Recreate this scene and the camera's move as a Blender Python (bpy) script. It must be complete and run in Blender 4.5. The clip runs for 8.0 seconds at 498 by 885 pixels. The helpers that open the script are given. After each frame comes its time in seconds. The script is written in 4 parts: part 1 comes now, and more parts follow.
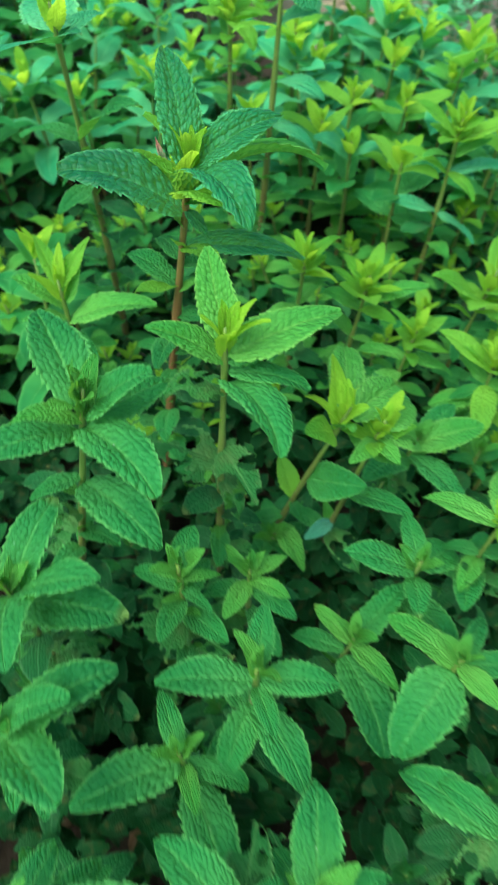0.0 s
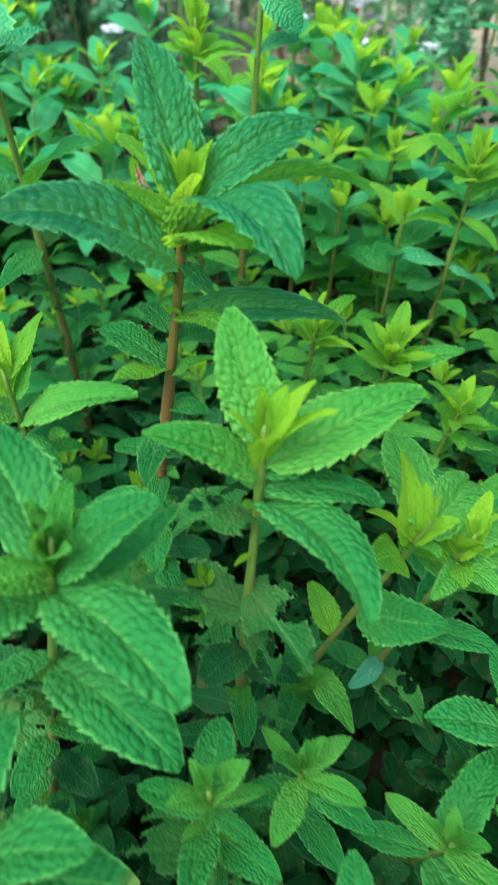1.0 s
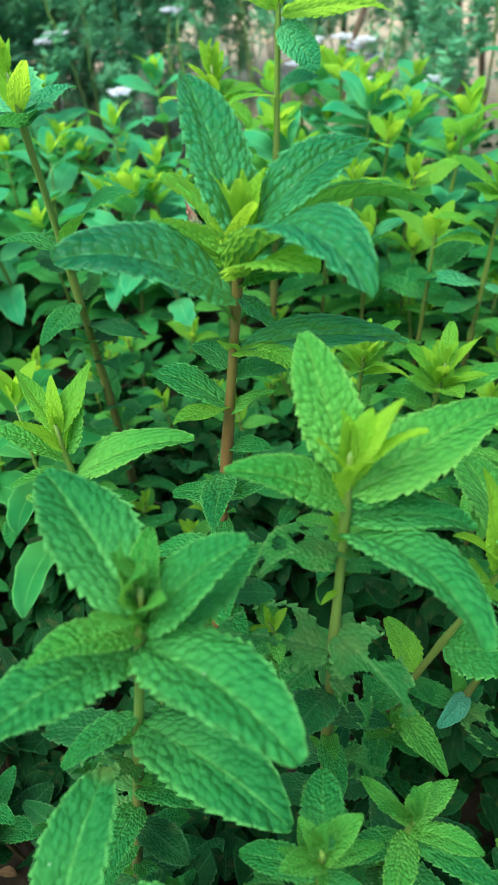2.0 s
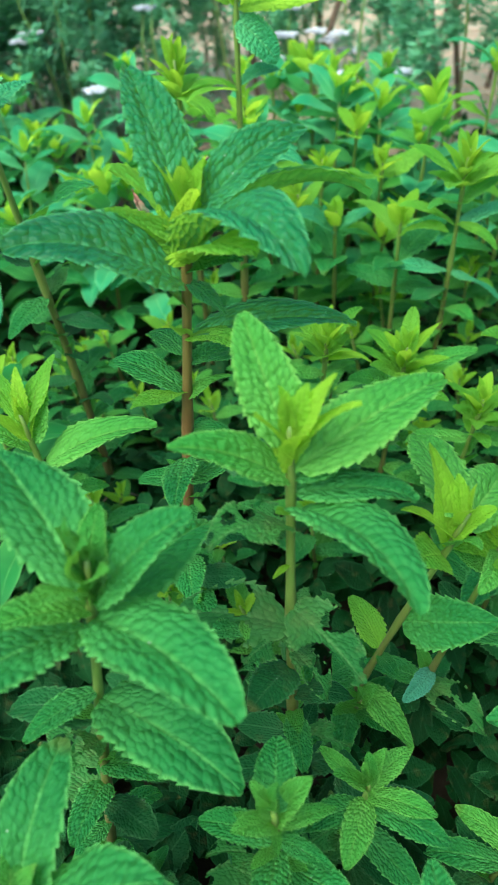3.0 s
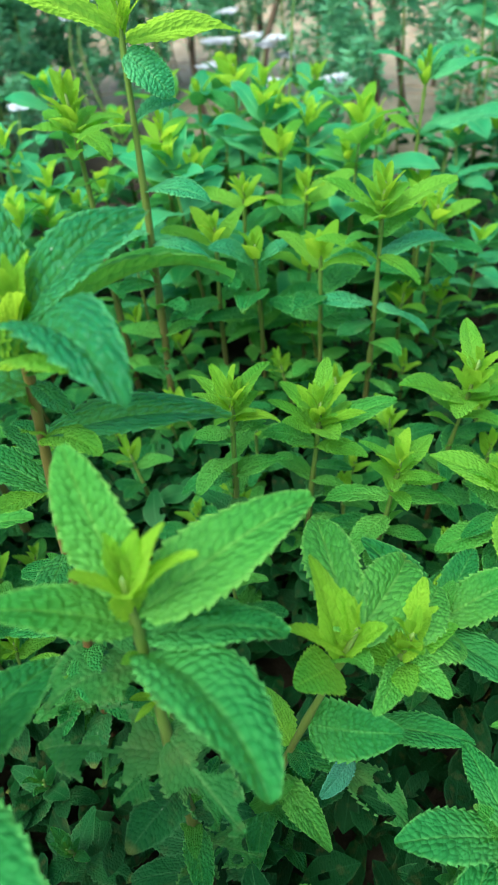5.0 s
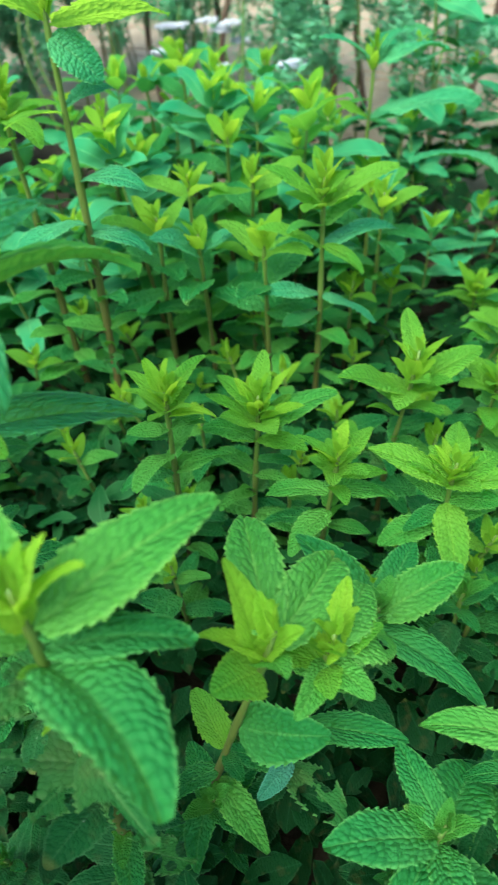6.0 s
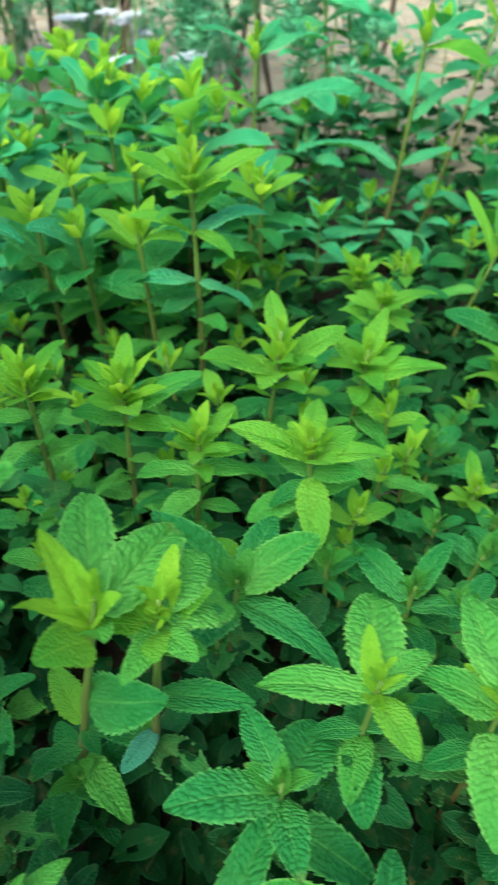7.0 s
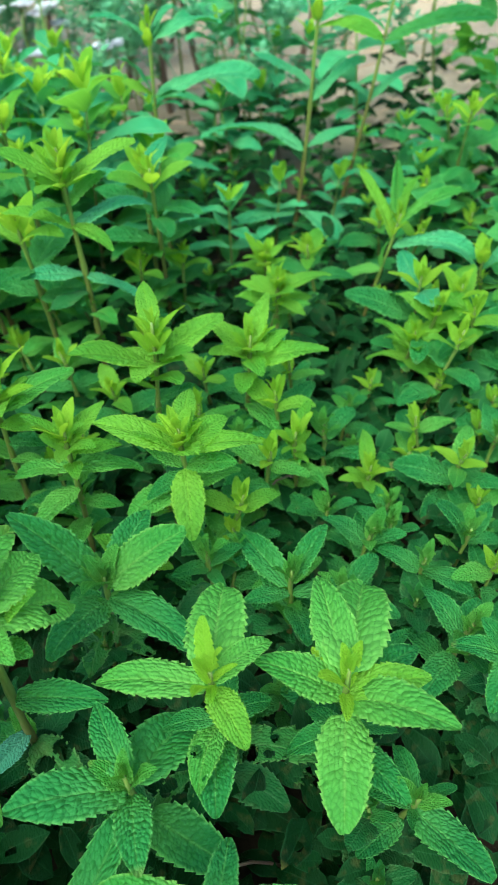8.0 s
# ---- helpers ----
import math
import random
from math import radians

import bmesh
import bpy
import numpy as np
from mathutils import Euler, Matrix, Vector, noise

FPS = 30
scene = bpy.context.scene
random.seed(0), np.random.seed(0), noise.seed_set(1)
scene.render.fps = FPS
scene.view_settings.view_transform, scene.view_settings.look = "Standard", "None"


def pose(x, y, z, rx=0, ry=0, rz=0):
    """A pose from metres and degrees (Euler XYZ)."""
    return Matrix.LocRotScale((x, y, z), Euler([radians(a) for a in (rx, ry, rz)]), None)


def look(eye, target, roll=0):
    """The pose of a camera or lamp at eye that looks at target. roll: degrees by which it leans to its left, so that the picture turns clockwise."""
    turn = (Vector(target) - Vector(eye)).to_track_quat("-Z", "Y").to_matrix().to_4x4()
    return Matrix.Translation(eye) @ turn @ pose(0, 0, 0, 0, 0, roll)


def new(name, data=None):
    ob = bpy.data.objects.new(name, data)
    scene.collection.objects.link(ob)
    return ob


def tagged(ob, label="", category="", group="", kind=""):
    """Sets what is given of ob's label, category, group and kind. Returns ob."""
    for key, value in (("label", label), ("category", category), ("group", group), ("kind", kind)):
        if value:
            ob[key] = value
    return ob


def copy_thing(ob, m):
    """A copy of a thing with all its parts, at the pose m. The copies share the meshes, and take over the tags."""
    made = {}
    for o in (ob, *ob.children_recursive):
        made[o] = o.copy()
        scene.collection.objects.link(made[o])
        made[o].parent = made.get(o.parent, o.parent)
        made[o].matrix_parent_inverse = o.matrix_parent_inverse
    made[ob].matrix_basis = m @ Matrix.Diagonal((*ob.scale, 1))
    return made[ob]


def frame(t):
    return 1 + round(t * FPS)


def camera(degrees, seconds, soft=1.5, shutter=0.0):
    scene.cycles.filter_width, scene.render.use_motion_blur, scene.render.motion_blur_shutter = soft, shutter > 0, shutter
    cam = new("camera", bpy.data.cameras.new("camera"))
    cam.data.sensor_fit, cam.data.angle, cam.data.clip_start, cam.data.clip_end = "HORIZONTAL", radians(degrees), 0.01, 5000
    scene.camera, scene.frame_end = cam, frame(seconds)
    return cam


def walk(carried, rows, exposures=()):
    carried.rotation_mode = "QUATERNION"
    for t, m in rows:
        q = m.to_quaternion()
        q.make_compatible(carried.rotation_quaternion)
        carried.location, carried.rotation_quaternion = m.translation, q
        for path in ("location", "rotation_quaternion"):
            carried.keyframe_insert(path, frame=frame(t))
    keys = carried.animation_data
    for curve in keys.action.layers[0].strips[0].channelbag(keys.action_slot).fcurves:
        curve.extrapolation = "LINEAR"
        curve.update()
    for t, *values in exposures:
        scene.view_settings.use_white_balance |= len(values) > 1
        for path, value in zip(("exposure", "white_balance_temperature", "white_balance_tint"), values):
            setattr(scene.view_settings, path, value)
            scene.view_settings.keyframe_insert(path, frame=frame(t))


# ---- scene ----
import collections

cam = camera(36.40, 8.0, soft=1.7, shutter=0.45)
PATH = [
    (0, (0.0238, 0.0631, 0.4408), (0.0264, 0.7248, -0.3091), 1.19),
    (0.2, (0.0171, 0.0881, 0.4301), (0.0160, 0.7528, -0.3170), -0.22),
    (0.5, (0.0037, 0.1091, 0.4165), (0.0260, 0.8170, -0.2895), 2.72),
    (1, (-0.0015, 0.1429, 0.3815), (0.0659, 0.8728, -0.2987), 0.79),
    (1.5, (-0.0171, 0.1489, 0.3794), (0.0350, 0.9273, -0.2461), -2.79),
    (1.7, (-0.0168, 0.1489, 0.3730), (0.0315, 0.9227, -0.2586), -4.49),
    (2.8, (-0.0077, 0.1431, 0.3767), (0.0346, 0.9135, -0.2594), -6.20),
    (3, (-0.0045, 0.1391, 0.3728), (0.0462, 0.9085, -0.2641), -6.46),
    (3.5, (-0.0001, 0.1411, 0.3708), (0.0619, 0.9068, -0.2694), -6.70),
    (4, (0.0127, 0.1466, 0.3693), (0.0819, 0.9031, -0.2811), -6.78),
    (4.2, (0.0216, 0.1524, 0.3728), (0.0976, 0.9133, -0.2716), -7.56),
    (5.3, (0.0355, 0.1765, 0.3787), (0.1190, 0.9339, -0.2690), -7.20),
    (5.5, (0.0380, 0.1749, 0.3787), (0.1294, 0.9322, -0.2679), -6.99),
    (6, (0.0512, 0.1777, 0.3743), (0.1590, 0.9204, -0.2865), -6.91),
    (6.5, (0.0646, 0.1732, 0.3722), (0.1996, 0.9079, -0.2926), -6.40),
    (7, (0.0818, 0.1595, 0.3709), (0.2608, 0.8796, -0.2994), -5.08),
    (7.5, (0.1115, 0.1512, 0.3702), (0.3158, 0.8570, -0.3080), -5.51),
    (8, (0.1301, 0.1458, 0.3669), (0.3220, 0.8488, -0.3179), -7.51),
]
cam.data.dof.use_dof, cam.data.dof.focus_distance, cam.data.dof.aperture_fstop = True, 0.27, 25.0
walk(cam, [(t, look(eye, target, roll)) for t, eye, target, roll in PATH], [(0.0, 1.80), (5.5, 1.80), (8.0, 1.85)])

# ---- light: open shade under a bright, even sky ----
SUN_UP, SUN_ROUND = radians(60), radians(220)
world = bpy.data.worlds.new("sky")
scene.world = world
world.use_nodes = True
sky = world.node_tree.nodes.new("ShaderNodeTexSky")
sky.sky_type, sky.sun_disc = "NISHITA", False
sky.sun_elevation, sky.sun_rotation = SUN_UP, SUN_ROUND
sky.air_density, sky.dust_density = 1.2, 2.0
background = world.node_tree.nodes["Background"]
background.inputs["Strength"].default_value = 0.125
world.node_tree.links.new(sky.outputs["Color"], background.inputs["Color"])
sun = new("sun", bpy.data.lights.new("sun", "SUN"))
sun.data.energy, sun.data.angle, sun.data.color = 2.4, radians(40), (1.0, 0.96, 0.84)
sun.matrix_world = look(Vector((math.sin(SUN_ROUND) * math.cos(SUN_UP), math.cos(SUN_ROUND) * math.cos(SUN_UP), math.sin(SUN_UP))) * 5, (0, 0, 0))


# ---- materials ----
class Nodes:
    """Short hand for a node tree."""

    def __init__(self, name):
        self.mat = bpy.data.materials.new(name)
        self.mat.use_nodes = True
        self.tree = self.mat.node_tree
        self.tree.nodes.clear()

    def add(self, kind, values=(), operation="", feature=""):
        node = self.tree.nodes.new(kind)
        if operation:
            node.operation = operation
        if feature:
            node.feature = feature
        for key, value in dict(values).items():
            self.put(node.inputs[key], value)
        return node

    def put(self, socket, value):
        if hasattr(value, "is_output"):
            self.tree.links.new(value, socket)
        else:
            socket.default_value = value

    def math(self, op, a, b=0.0, c=0.0):
        node = self.add("ShaderNodeMath", operation=op)
        for socket, value in zip(node.inputs, (a, b, c)):
            self.put(socket, value)
        return node.outputs[0]

    def mix(self, fac, a, b):
        node = self.add("ShaderNodeMix")
        node.data_type = "RGBA"
        for socket, value in ((node.inputs[0], fac), (node.inputs[6], a), (node.inputs[7], b)):
            self.put(socket, value)
        return node.outputs[2]

    def ramp(self, value, low, high, a=0.0, b=1.0):
        node = self.add("ShaderNodeMapRange", {"Value": value, "From Min": low, "From Max": high, "To Min": a, "To Max": b})
        return node.outputs[0]

    def noise(self, scale, vector, detail=3.0):
        return self.add("ShaderNodeTexNoise", {"Vector": vector, "Scale": scale, "Detail": detail}).outputs["Fac"]

    def end(self, shader):
        self.tree.links.new(shader, self.add("ShaderNodeOutputMaterial").inputs["Surface"])
        return self.mat


def rgb(r, g, b):
    return (r, g, b, 1.0)


def leaf_material(name, deep, light, vein, through_colour, glow=0.34, gloss=0.50, relief=0.84, spots=0.0, shine=0.07, zoom=1.0, tip=None, height_of=0.0026, groove_shade=0.40):
    """A leaf blade: uv x runs across (0.5 at the midrib), y from base to tip."""
    n = Nodes(name)
    uv = n.add("ShaderNodeUVMap").outputs[0]
    part_xyz = n.add("ShaderNodeSeparateXYZ", {"Vector": uv})
    u, s = part_xyz.outputs[0], part_xyz.outputs[1]
    info = n.add("ShaderNodeObjectInfo")
    island = n.add("ShaderNodeNewGeometry").outputs["Random Per Island"]
    chance = n.math("FRACT", n.math("ADD", info.outputs["Random"], island))
    place = n.add("ShaderNodeVectorMath", {0: n.add("ShaderNodeTexCoord").outputs["Object"], 1: (zoom, zoom, zoom)}, operation="MULTIPLY").outputs[0]
    across = n.math("ABSOLUTE", n.math("MULTIPLY_ADD", u, 2.0, -1.0))
    xyz = n.add("ShaderNodeSeparateXYZ", {"Vector": place})
    sway = n.math("MULTIPLY_ADD", n.noise(5.0, place, 2.0), 1.4, -0.7)
    aside = n.math("ABSOLUTE", xyz.outputs[0])
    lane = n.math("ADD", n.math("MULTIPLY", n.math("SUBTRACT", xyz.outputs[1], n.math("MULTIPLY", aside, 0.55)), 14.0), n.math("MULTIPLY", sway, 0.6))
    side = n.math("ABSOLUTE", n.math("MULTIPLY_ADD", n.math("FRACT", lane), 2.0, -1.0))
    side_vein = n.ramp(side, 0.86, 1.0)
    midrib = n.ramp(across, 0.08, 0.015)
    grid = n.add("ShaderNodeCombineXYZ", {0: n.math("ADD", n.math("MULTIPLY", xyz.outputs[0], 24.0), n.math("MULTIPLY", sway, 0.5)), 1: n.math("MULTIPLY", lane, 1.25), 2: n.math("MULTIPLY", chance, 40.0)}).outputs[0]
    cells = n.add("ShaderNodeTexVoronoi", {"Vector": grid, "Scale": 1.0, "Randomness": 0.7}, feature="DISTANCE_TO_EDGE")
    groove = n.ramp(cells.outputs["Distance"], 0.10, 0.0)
    blister = n.add("ShaderNodeTexVoronoi", {"Vector": grid, "Scale": 1.0, "Randomness": 0.7}).outputs["Distance"]
    dome = n.math("SUBTRACT", 1.0, n.math("POWER", blister, 1.7))
    swell = n.math("SUBTRACT", 1.0, n.math("POWER", side, 3.0))
    patchy = n.noise(2.2, place)
    fine = n.noise(60.0, place, 2.0)
    colour = n.mix(n.ramp(n.math("ADD", n.math("MULTIPLY", chance, 0.7), n.math("MULTIPLY", patchy, 0.6)), 0.3, 0.95), deep, light)
    colour = n.mix(n.ramp(s, 0.65, 0.05, 0.0, 0.75), colour, n.mix(0.42, light, vein))
    colour = n.mix(n.math("MULTIPLY", midrib, 0.42), colour, vein)
    # shade of the sunken grooves and side veins, put into the colour
    colour = n.mix(n.math("MULTIPLY", n.math("MAXIMUM", groove, n.math("MULTIPLY", side_vein, 0.7)), groove_shade), colour, n.mix(0.55, deep, rgb(0.0, 0.03, 0.01)))
    colour = n.mix(n.ramp(fine, 0.45, 0.8, 0.0, 0.10), colour, vein)
    colour = n.mix(n.ramp(across, 0.86, 1.0, 0.0, 0.60), colour, vein)
    aged = n.math("MULTIPLY", n.ramp(n.math("ADD", s, n.math("MULTIPLY", sway, 0.06)), 0.88, 0.99), n.ramp(n.math("FRACT", n.math("MULTIPLY", chance, 7.3)), 0.90, 0.93))
    colour = n.mix(n.math("MULTIPLY", aged, 0.3), colour, rgb(0.20, 0.20, 0.05))
    speck = n.add("ShaderNodeTexVoronoi", {"Vector": place, "Scale": 9.0})
    pick = n.math("GREATER_THAN", n.add("ShaderNodeSeparateXYZ", {"Vector": speck.outputs["Color"]}).outputs[0], 0.95)
    colour = n.mix(n.math("MULTIPLY", pick, n.ramp(speck.outputs["Distance"], 0.075, 0.05, 0.0, 0.5)), colour, rgb(0.55, 0.60, 0.52))
    if tip:
        colour = n.mix(n.ramp(s, 0.74, 0.88), colour, tip)
    if spots:
        colour = n.mix(n.math("MULTIPLY", n.ramp(n.noise(5.0, place, 5.0), 0.55, 0.68), spots), colour, rgb(0.12, 0.09, 0.035))
    height = n.math("ADD", n.math("MULTIPLY_ADD", dome, 0.75, n.math("MULTIPLY", swell, 0.08)), n.math("MULTIPLY", n.math("SUBTRACT", 1.0, midrib), 0.12))
    height = n.math("ADD", height, n.math("MULTIPLY", fine, 0.06))
    bump = n.add("ShaderNodeBump", {"Strength": relief, "Distance": height_of, "Height": height}).outputs[0]
    blade = n.add("ShaderNodeBsdfPrincipled", {"Base Color": colour, "Roughness": n.ramp(patchy, 0.3, 0.7, gloss, gloss + 0.14), "Specular IOR Level": shine,
                                               "Normal": bump}).outputs[0]
    back = n.add("ShaderNodeBsdfTranslucent", {"Color": n.mix(0.65, colour, through_colour), "Normal": bump}).outputs[0]
    return n.end(n.add("ShaderNodeMixShader", {0: glow, 1: blade, 2: back}).outputs[0])


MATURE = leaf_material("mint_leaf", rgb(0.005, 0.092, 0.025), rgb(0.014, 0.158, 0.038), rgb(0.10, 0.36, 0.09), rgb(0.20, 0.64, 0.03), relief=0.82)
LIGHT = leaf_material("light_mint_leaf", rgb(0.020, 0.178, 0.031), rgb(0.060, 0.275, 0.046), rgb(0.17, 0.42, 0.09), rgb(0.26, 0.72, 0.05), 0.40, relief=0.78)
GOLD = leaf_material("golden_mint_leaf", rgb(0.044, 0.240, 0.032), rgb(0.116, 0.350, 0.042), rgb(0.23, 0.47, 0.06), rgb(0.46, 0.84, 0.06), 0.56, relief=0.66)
DEEP = leaf_material("deep_mint_leaf", rgb(0.002, 0.084, 0.038), rgb(0.006, 0.155, 0.058), rgb(0.07, 0.34, 0.13), rgb(0.34, 0.76, 0.03), 0.40, 0.38, 1.0, 0.0, 0.14, groove_shade=0.62)
# pale leaves of the back, lightened further: haze put into the colour
HAZY_PALE = leaf_material("pale_mint_leaf", rgb(0.011, 0.170, 0.070), rgb(0.030, 0.244, 0.100), rgb(0.13, 0.40, 0.15), rgb(0.10, 0.54, 0.05), 0.26)
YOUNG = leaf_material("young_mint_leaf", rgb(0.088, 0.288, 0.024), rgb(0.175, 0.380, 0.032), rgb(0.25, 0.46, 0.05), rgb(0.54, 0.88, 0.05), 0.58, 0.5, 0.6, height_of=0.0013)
# old leaves; the shade low in the bed is put into their colour too
OLD_SHADED = leaf_material("old_mint_leaf", rgb(0.0016, 0.034, 0.008), rgb(0.007, 0.074, 0.018), rgb(0.04, 0.14, 0.05), rgb(0.03, 0.20, 0.01), 0.12, 0.5, 0.5, 0.08, 0.06, height_of=0.0014)
# near black: the shade between the stems is put into this leaf colour
SHADED_LOW = leaf_material("low_leaf", rgb(0.0006, 0.011, 0.0022), rgb(0.0015, 0.026, 0.0045), rgb(0.010, 0.060, 0.020), rgb(0.02, 0.14, 0.01), 0.06, 0.6, 0.5, 0.12, 0.05, 40.0, height_of=0.0008)
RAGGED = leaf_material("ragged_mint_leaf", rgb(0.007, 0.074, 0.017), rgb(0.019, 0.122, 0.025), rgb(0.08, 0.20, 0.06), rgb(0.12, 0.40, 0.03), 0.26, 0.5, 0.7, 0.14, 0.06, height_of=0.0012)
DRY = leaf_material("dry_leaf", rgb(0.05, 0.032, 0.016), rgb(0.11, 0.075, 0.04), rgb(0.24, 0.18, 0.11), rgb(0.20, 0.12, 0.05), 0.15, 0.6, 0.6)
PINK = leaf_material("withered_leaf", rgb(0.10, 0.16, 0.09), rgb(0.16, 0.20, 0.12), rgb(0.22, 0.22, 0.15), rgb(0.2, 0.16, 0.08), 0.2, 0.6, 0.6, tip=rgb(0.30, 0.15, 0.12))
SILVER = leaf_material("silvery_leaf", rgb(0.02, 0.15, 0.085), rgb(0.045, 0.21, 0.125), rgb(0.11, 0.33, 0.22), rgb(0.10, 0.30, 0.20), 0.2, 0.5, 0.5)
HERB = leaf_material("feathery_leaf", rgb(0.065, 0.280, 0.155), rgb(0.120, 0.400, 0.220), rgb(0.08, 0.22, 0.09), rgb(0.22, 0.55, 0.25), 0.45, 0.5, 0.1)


def stem_material(name, low, high, turn=0.55):
    n = Nodes(name)
    v = n.add("ShaderNodeSeparateXYZ", {"Vector": n.add("ShaderNodeUVMap").outputs[0]}).outputs[1]
    place = n.add("ShaderNodeTexCoord").outputs["Object"]
    streak = n.noise(1.0, n.add("ShaderNodeVectorMath", {0: place, 1: (900.0, 900.0, 90.0)}, operation="MULTIPLY").outputs[0])
    edge = n.ramp(n.math("ADD", v, n.math("MULTIPLY_ADD", n.noise(30.0, place), 0.4, -0.2)), turn - 0.25, turn + 0.3)
    colour = n.mix(edge, low, high)
    colour = n.mix(n.ramp(streak, 0.4, 0.8, 0.0, 0.35), colour, rgb(0.12, 0.10, 0.03))
    bump = n.add("ShaderNodeBump", {"Strength": 0.4, "Distance": 0.0006, "Height": streak}).outputs[0]
    return n.end(n.add("ShaderNodeBsdfPrincipled", {"Base Color": colour, "Roughness": 0.48, "Specular IOR Level": 0.4, "Normal": bump}).outputs[0])


STEM = stem_material("mint_stem", rgb(0.105, 0.052, 0.018), rgb(0.105, 0.140, 0.026), 0.80)
BUSH_STEM = stem_material("bush_stem", rgb(0.072, 0.062, 0.018), rgb(0.085, 0.175, 0.028), 0.52)
GREEN_STEM = stem_material("green_stem", rgb(0.085, 0.110, 0.035), rgb(0.100, 0.220, 0.050), 0.3)
TWIG = stem_material("dry_twig", rgb(0.085, 0.060, 0.045), rgb(0.16, 0.115, 0.08))

n = Nodes("white_petals")
PETAL = n.end(n.add("ShaderNodeBsdfPrincipled", {"Base Color": n.mix(n.noise(300.0, n.add("ShaderNodeTexCoord").outputs["Object"]), rgb(0.38, 0.46, 0.52), rgb(0.54, 0.60, 0.66)), "Roughness": 0.6}).outputs[0])

n = Nodes("straw")
where = n.add("ShaderNodeTexCoord").outputs["Object"]
STRAW = n.end(n.add("ShaderNodeBsdfPrincipled", {"Base Color": n.mix(n.add("ShaderNodeNewGeometry").outputs["Random Per Island"], rgb(0.30, 0.21, 0.13), rgb(0.55, 0.44, 0.30)), "Roughness": 0.7}).outputs[0])

n = Nodes("soil")
where = n.add("ShaderNodeTexCoord").outputs["Object"]
xyz = n.add("ShaderNodeSeparateXYZ", {"Vector": where})
wander = n.math("MULTIPLY_ADD", n.noise(2.5, where), 0.7, -0.35)
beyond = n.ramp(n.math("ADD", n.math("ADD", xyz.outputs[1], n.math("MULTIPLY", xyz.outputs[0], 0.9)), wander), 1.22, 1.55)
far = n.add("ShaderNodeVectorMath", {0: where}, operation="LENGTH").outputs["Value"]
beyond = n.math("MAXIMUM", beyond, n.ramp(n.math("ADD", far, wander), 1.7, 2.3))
crumb = n.noise(90.0, where, 6.0)
clod = n.noise(14.0, where, 4.0)
# garden soil of the bed, blackened: shade under the plants put into the colour
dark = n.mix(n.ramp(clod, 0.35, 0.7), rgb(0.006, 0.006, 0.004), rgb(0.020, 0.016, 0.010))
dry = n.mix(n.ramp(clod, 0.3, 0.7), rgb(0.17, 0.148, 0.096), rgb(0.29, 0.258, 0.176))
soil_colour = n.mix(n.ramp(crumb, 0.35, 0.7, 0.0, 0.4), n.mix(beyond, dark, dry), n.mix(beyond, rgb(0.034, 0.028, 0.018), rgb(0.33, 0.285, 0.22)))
SOIL = n.end(n.add("ShaderNodeBsdfPrincipled", {"Base Color": soil_colour, "Roughness": 0.9, "Specular IOR Level": 0.15,
                   "Normal": n.add("ShaderNodeBump", {"Strength": 0.8, "Distance": 0.004, "Height": n.math("ADD", crumb, clod)}).outputs[0]}).outputs[0])


# ---- mesh helpers ----
def mesh_from(name, verts, faces, uvs, material):
    """A smooth mesh from corners, faces and one uv for each corner."""
    data = bpy.data.meshes.new(name)
    data.from_pydata(verts, [], faces)
    layer = data.uv_layers.new(name="UVMap")
    index = np.empty(len(data.loops), dtype=np.int32)
    data.loops.foreach_get("vertex_index", index)
    layer.data.foreach_set("uv", np.asarray(uvs, dtype=np.float32)[index].ravel())
    data.polygons.foreach_set("use_smooth", [True] * len(data.polygons))
    data.materials.append(material)
    data.update()
    return data


def piece(name, data, parent, m=None, label=""):
    """One mesh as a part under a thing."""
    ob = new(name, data)
    ob.parent = parent
    if m is not None:
        ob.matrix_basis = m
    return tagged(ob, label)


